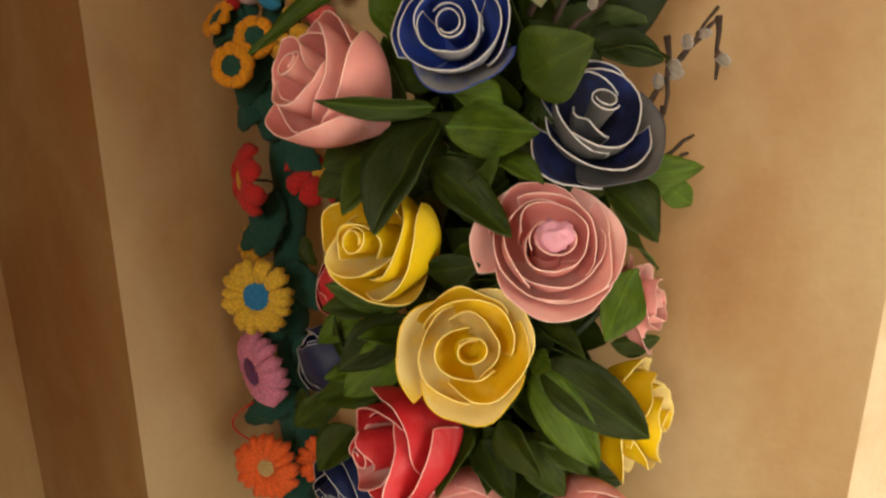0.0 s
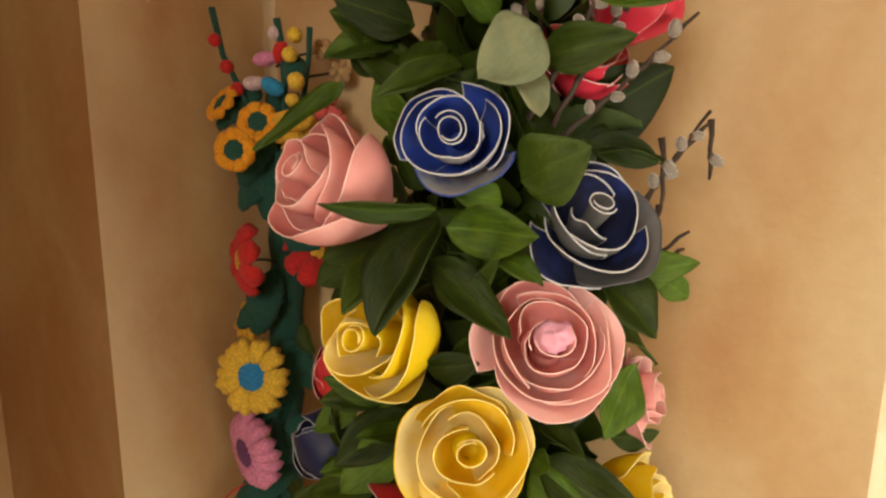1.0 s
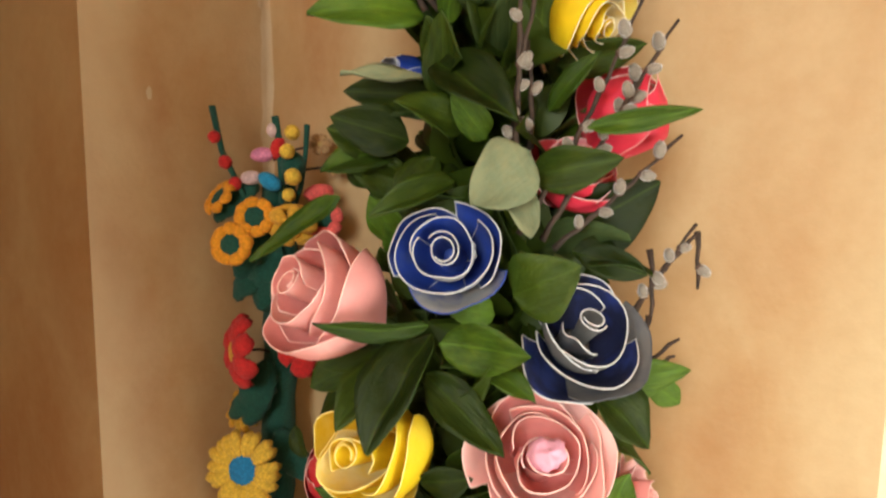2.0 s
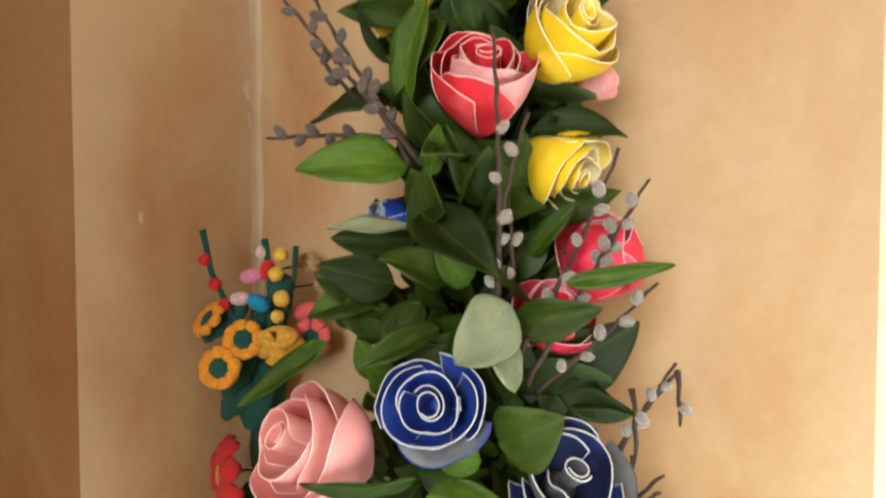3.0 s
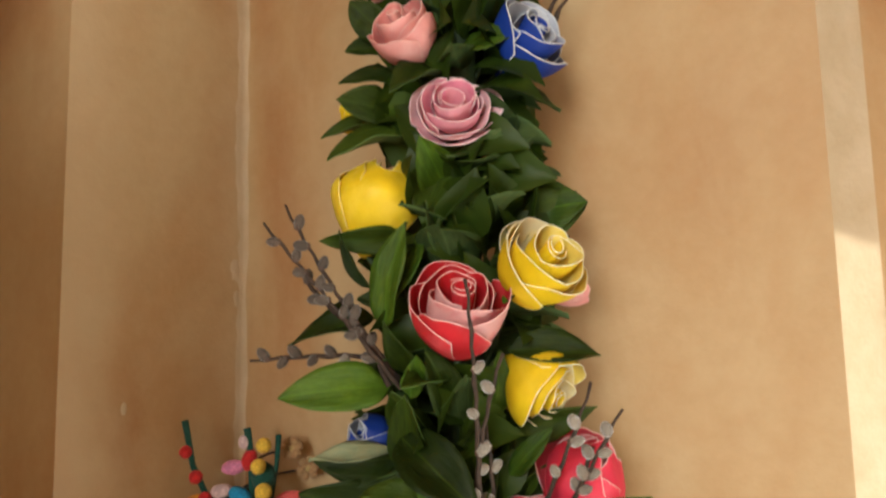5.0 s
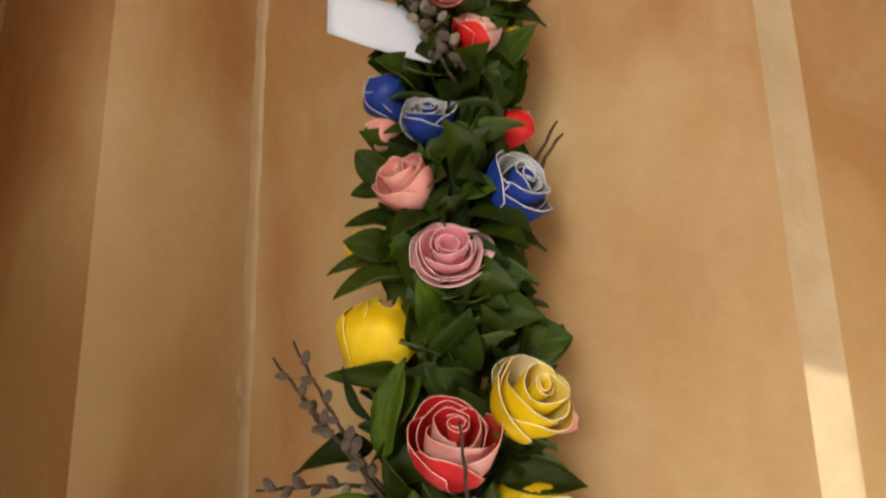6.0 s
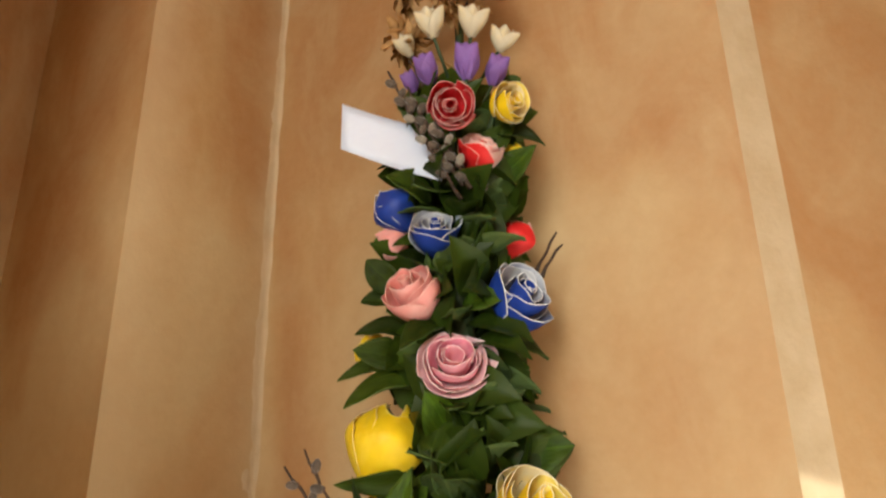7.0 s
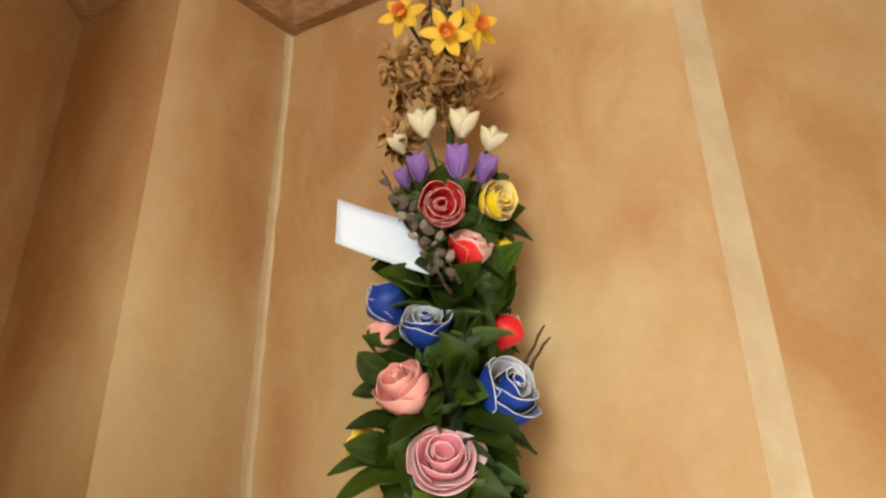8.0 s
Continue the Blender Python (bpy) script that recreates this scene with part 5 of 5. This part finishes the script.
def puff(width, depth, mat, seed):
    """A plump looped petal of length 1 along local x."""
    pv, pf = [], []
    n, k = 10, 9
    for i in range(n + 1):
        s = i / n
        w = width * (0.55 + 0.45 * math.sin(math.pi * (0.10 + 0.62 * s))) * (0.45 if i in (0, n) else 1)
        for j in range(k):
            a = 2 * math.pi * j / k
            r = 1 + 0.10 * math.sin(s * 22 + j * 2 + seed)
            pv.append(Vector((s, w * math.cos(a) * r, depth * math.sin(a) * r + 0.14 * math.sin(math.pi * s))))
    for i in range(n):
        for j in range(k):
            a, b = i * k + j, i * k + (j + 1) % k
            pf.append((a, b, b + k, a + k))
    pf += [tuple(reversed(range(k))), tuple(n * k + j for j in range(k))]
    return mesh_of("petal", pv, pf, [mat])


PUFFS = {}


def yarn_flower(at, facing, radius, hole, count, color, middle, label, droop=0.0, width=0.16, dome=0.35):
    at = Vector(at)
    key = (color, width)
    if key not in PUFFS:
        PUFFS[key] = [puff(width, 0.14, YARN[color], s) for s in (1, 2)]
    m = c_inv @ axes(at, facing, (1, 0, 0.2), radius)
    bv, bf = ellipsoid(hole, hole, hole * dome, 18, 10, 0.06, radius * 900)
    bv = [p + Vector((0, 0, 0.06)) for p in bv]
    ob = part("flower", mesh_of("flower", bv, bf, [YARN[middle]]), crochet, m, label)
    for i in range(count):
        part("petal", PUFFS[key][i % 2], ob, pose(0, 0, 0, 0, 0, 360 * i / count + random.uniform(-4, 4)) @ pose(hole * 0.72, 0, 0, 0, droop + random.uniform(-7, 7), 0) @ Matrix.Diagonal(((1 - hole * 0.72) * random.uniform(0.92, 1.06), 1, 1, 1)))
    back = Vector(at) - Vector(facing).normalized() * radius * 0.15
    end = Vector((CROCHET_AT.x, CROCHET_AT.y, max(0.05, at.z - 0.02)))
    sv, sf = tube([p - CROCHET_AT for p in (back, (back + end) / 2 + Vector((0, 0, 0.004)), end)], [0.0016] * 3, 6)
    part("wire", mesh_of("wire", sv, sf, [BARK]), crochet)


yarn_flower((-0.223, 0.760, 1.026), (-0.22, -0.95, 0.16), 0.047, 0.46, 20, "yellow", "blue", "yellow crocheted daisy with a blue middle", -4, 0.15)
yarn_flower((-0.238, 0.770, 0.922), (-0.74, -0.66, -0.06), 0.052, 0.40, 18, "pink", "purple", "pink crocheted daisy with a dark purple middle", 24, 0.16)
yarn_flower((-0.229, 0.760, 0.790), (-0.20, -0.95, 0.12), 0.045, 0.34, 20, "orange", "beige", "orange crocheted daisy with a beige middle", -4, 0.15)
yarn_flower((-0.160, 0.785, 0.785), (0.25, -0.90, 0.12), 0.038, 0.34, 18, "orange", "beige", "orange crocheted daisy with a beige middle", -4, 0.15)
yarn_flower((-0.235, 0.775, 1.165), (-0.88, -0.45, 0.05), 0.045, 0.30, 8, "red", "gold", "red crocheted flower with a yellow middle", 18, 0.30)
yarn_flower((-0.150, 0.800, 1.168), (0.30, -0.50, 0.80), 0.043, 0.26, 7, "red", "gold", "red crocheted flower with a yellow middle", 25, 0.32)
yarn_flower((-0.238, 0.815, 1.080), (-0.5, -0.70, 0.4), 0.030, 0.30, 12, "gold", "green", "small yellow crocheted flower", 10, 0.18)
yarn_flower((-0.254, 0.795, 1.345), (-0.65, -0.55, 0.60), 0.024, 0.55, 8, "amber", "green", "amber crocheted ring flower with a green middle", 0, 0.34)
yarn_flower((-0.207, 0.770, 1.325), (0.05, -0.95, 0.25), 0.024, 0.55, 8, "amber", "green", "amber crocheted ring flower with a green middle", 0, 0.34)
yarn_flower((-0.232, 0.760, 1.294), (-0.12, -0.97, 0.10), 0.025, 0.55, 9, "amber", "green", "amber crocheted ring flower with a green middle", 0, 0.34)
yarn_flower((-0.166, 0.772, 1.312), (0.05, -0.80, -0.50), 0.030, 0.42, 6, "gold", "gold", "yellow crocheted daffodil", 20, 0.34, 0.8)
yarn_flower((-0.134, 0.800, 1.321), (0.10, -0.95, 0.10), 0.025, 0.50, 7, "coral", "green", "coral pink crocheted ring flower", 0, 0.34)

# tan shapes in place of the shadow that the yarn twigs cast
yarn_flower((-0.142, 0.832, 1.410), (0.1, -0.9, 0.3), 0.014, 0.3, 6, "tan", "beige", "tan yarn flower standing in for a twig shadow", 0, 0.36)
yarn_flower((-0.122, 0.832, 1.385), (0.2, -0.9, 0.1), 0.014, 0.3, 6, "tan", "beige", "tan yarn flower standing in for a twig shadow", 0, 0.36)

# the daffodil's raised cup
rv, rf = [], []
for i in range(22):
    a = 2 * math.pi * i / 22
    for j in range(8):
        b = 2 * math.pi * j / 8
        r = 1 + (0.30 + 0.04 * math.sin(i * 2.1)) * math.cos(b)
        rv.append(Vector((r * math.cos(a), r * math.sin(a) * 0.75, 0.34 * math.sin(b))))
for i in range(22):
    for j in range(8):
        a, b = i * 8 + j, i * 8 + (j + 1) % 8
        c, d = ((i + 1) % 22) * 8 + j, ((i + 1) % 22) * 8 + (j + 1) % 8
        rf.append((a, c, d, b))
part("flower_cup", mesh_of("flower_cup", rv, rf, [YARN["gold"]]), crochet, c_inv @ axes((-0.164, 0.764, 1.328), (0.05, -0.6, 0.8), (1, 0, 0), 0.017))

# eggs, berries and buds at the top
for at, size, col, st, aim, label in (
        ((-0.194, 0.790, 1.365), 0.0115, "teal", (0.85, 0.85, 1.3), (0.8, 0, -0.5), "blue crocheted egg"), ((-0.218, 0.800, 1.369), 0.010, "white", (0.85, 0.85, 1.3), (1, 0, 0.1), "pale pink crocheted egg"),
        ((-0.204, 0.800, 1.396), 0.011, "pink", (0.8, 0.8, 1.3), (1, 0, 0.1), "pink crocheted egg"), ((-0.186, 0.800, 1.404), 0.011, "red", (0.8, 0.8, 1.2), (0.3, 0, 1), "red crocheted bud"),
        ((-0.142, 0.820, 1.351), 0.014, "coral", (0.8, 0.8, 1.35), (1, 0, 0.15), "coral crocheted egg"), ((-0.169, 0.800, 1.384), 0.015, "green", (1, 1, 1.1), (0, 0, 1), "green crocheted bud"),
        ((-0.167, 0.790, 1.422), 0.009, "yellow", (1, 1, 1), (0, 0, 1), "yellow yarn berry"), ((-0.171, 0.780, 1.400), 0.009, "yellow", (1, 1, 1), (0, 0, 1), "yellow yarn berry"),
        ((-0.165, 0.780, 1.371), 0.010, "yellow", (1, 1, 1), (0, 0, 1), "yellow yarn berry"), ((-0.170, 0.780, 1.350), 0.008, "yellow", (1, 1, 1), (0, 0, 1), "yellow yarn berry"),
        ((-0.192, 0.800, 1.425), 0.007, "white", (1, 1, 1.2), (0, 0, 1), "white yarn berry"),
        ((-0.259, 0.796, 1.416), 0.0075, "red", (1, 1, 1), (0, 0, 1), "red yarn berry"), ((-0.247, 0.796, 1.387), 0.008, "red", (1, 1, 1), (0, 0, 1), "red yarn berry"), ((-0.236, 0.796, 1.362), 0.008, "red", (1, 1, 1), (0, 0, 1), "red yarn berry")):
    ball("bud", at, size, YARN[col], st, aim, None, label, at[2] * 50)
for pts, r in ((((-0.205, 0.825, 1.30), (-0.231, 0.800, 1.355), (-0.252, 0.800, 1.40), (-0.262, 0.800, 1.452)), 0.0036), (((-0.190, 0.83, 1.30), (-0.182, 0.80, 1.35), (-0.184, 0.80, 1.409), (-0.189, 0.80, 1.441)), 0.0038), (((-0.185, 0.83, 1.30), (-0.160, 0.802, 1.36), (-0.154, 0.802, 1.40), (-0.152, 0.802, 1.432)), 0.003)):
    sv, sf = tube([Vector(p) - CROCHET_AT for p in pts], [r, r, r, r * 1.2], 8)
    part("yarn_twig", mesh_of("yarn_twig", sv, sf, [YARN["green"]]), crochet, None, "thin dark green yarn-wrapped twig")

# crocheted leaves, thick and drooping
CLEAF = []
for k in range(3):
    pv, pf = [], []
    for i in range(13):
        s = i / 12
        w = 0.30 * math.sin(math.pi * (0.06 + 0.9 * s)) ** 0.7
        for j in range(10):
            a = 2 * math.pi * j / 10
            r = 1 + 0.12 * math.sin(i * 2.4 + j * 1.9 + k)
            pv.append(Vector((s, w * math.cos(a) * r, 0.10 * math.sin(a) * r - 0.35 * s * s + 0.05 * math.sin(s * 11 + k))))
    for i in range(12):
        for j in range(10):
            a, b = i * 10 + j, i * 10 + (j + 1) % 10
            pf.append((a, b, b + 10, a + 10))
    pf += [tuple(reversed(range(10))), tuple(120 + j for j in range(10))]
    CLEAF.append(mesh_of("yarn_leaf", pv, pf, [YARN["green"]]))
for k, (at, along, size) in enumerate((
        ((-0.215, 0.815, 1.36), (-0.55, -0.4, -0.35), 0.060), ((-0.205, 0.815, 1.32), (-0.45, -0.5, -0.8), 0.075), ((-0.195, 0.815, 1.29), (-0.2, -0.4, -0.9), 0.080), ((-0.200, 0.815, 1.27), (-0.7, -0.4, -0.6), 0.062),
        ((-0.190, 0.815, 1.21), (0.5, -0.5, -0.5), 0.065), ((-0.205, 0.815, 1.14), (-0.3, -0.6, -0.8), 0.075), ((-0.200, 0.815, 1.11), (-0.75, -0.5, -0.35), 0.060), ((-0.195, 0.815, 1.05), (0.5, -0.5, -0.6), 0.065),
        ((-0.205, 0.815, 0.99), (-0.4, -0.5, -0.6), 0.060), ((-0.190, 0.815, 0.95), (0.4, -0.6, -0.6), 0.070), ((-0.195, 0.815, 0.87), (-0.8, -0.5, -0.25), 0.075), ((-0.190, 0.815, 0.83), (0.3, -0.6, -0.6), 0.070), ((-0.190, 0.815, 0.76), (-0.3, -0.6, -0.6), 0.070))):
    x = Vector(along).normalized()
    z = Vector((0, -1, 0.5))
    z = (z - x * z.dot(x)).normalized()
    part("yarn_leaf", CLEAF[k % 3], crochet, c_inv @ Matrix.Translation(at) @ Matrix((x, z.cross(x), z)).transposed().to_4x4() @ Matrix.Scale(size, 4), "thick dark green crocheted leaf")

# thin red thread loop
loop = [Vector((-0.245 - 0.030 * math.sin(math.pi * i / 12), 0.775, 0.875 - 0.062 * i / 12)) - CROCHET_AT for i in range(13)]
sv, sf = tube(loop, [0.0012] * 13, 6)
part("thread", mesh_of("thread", sv, sf, [YARN["red"]]), crochet, None, "thin red thread loop")
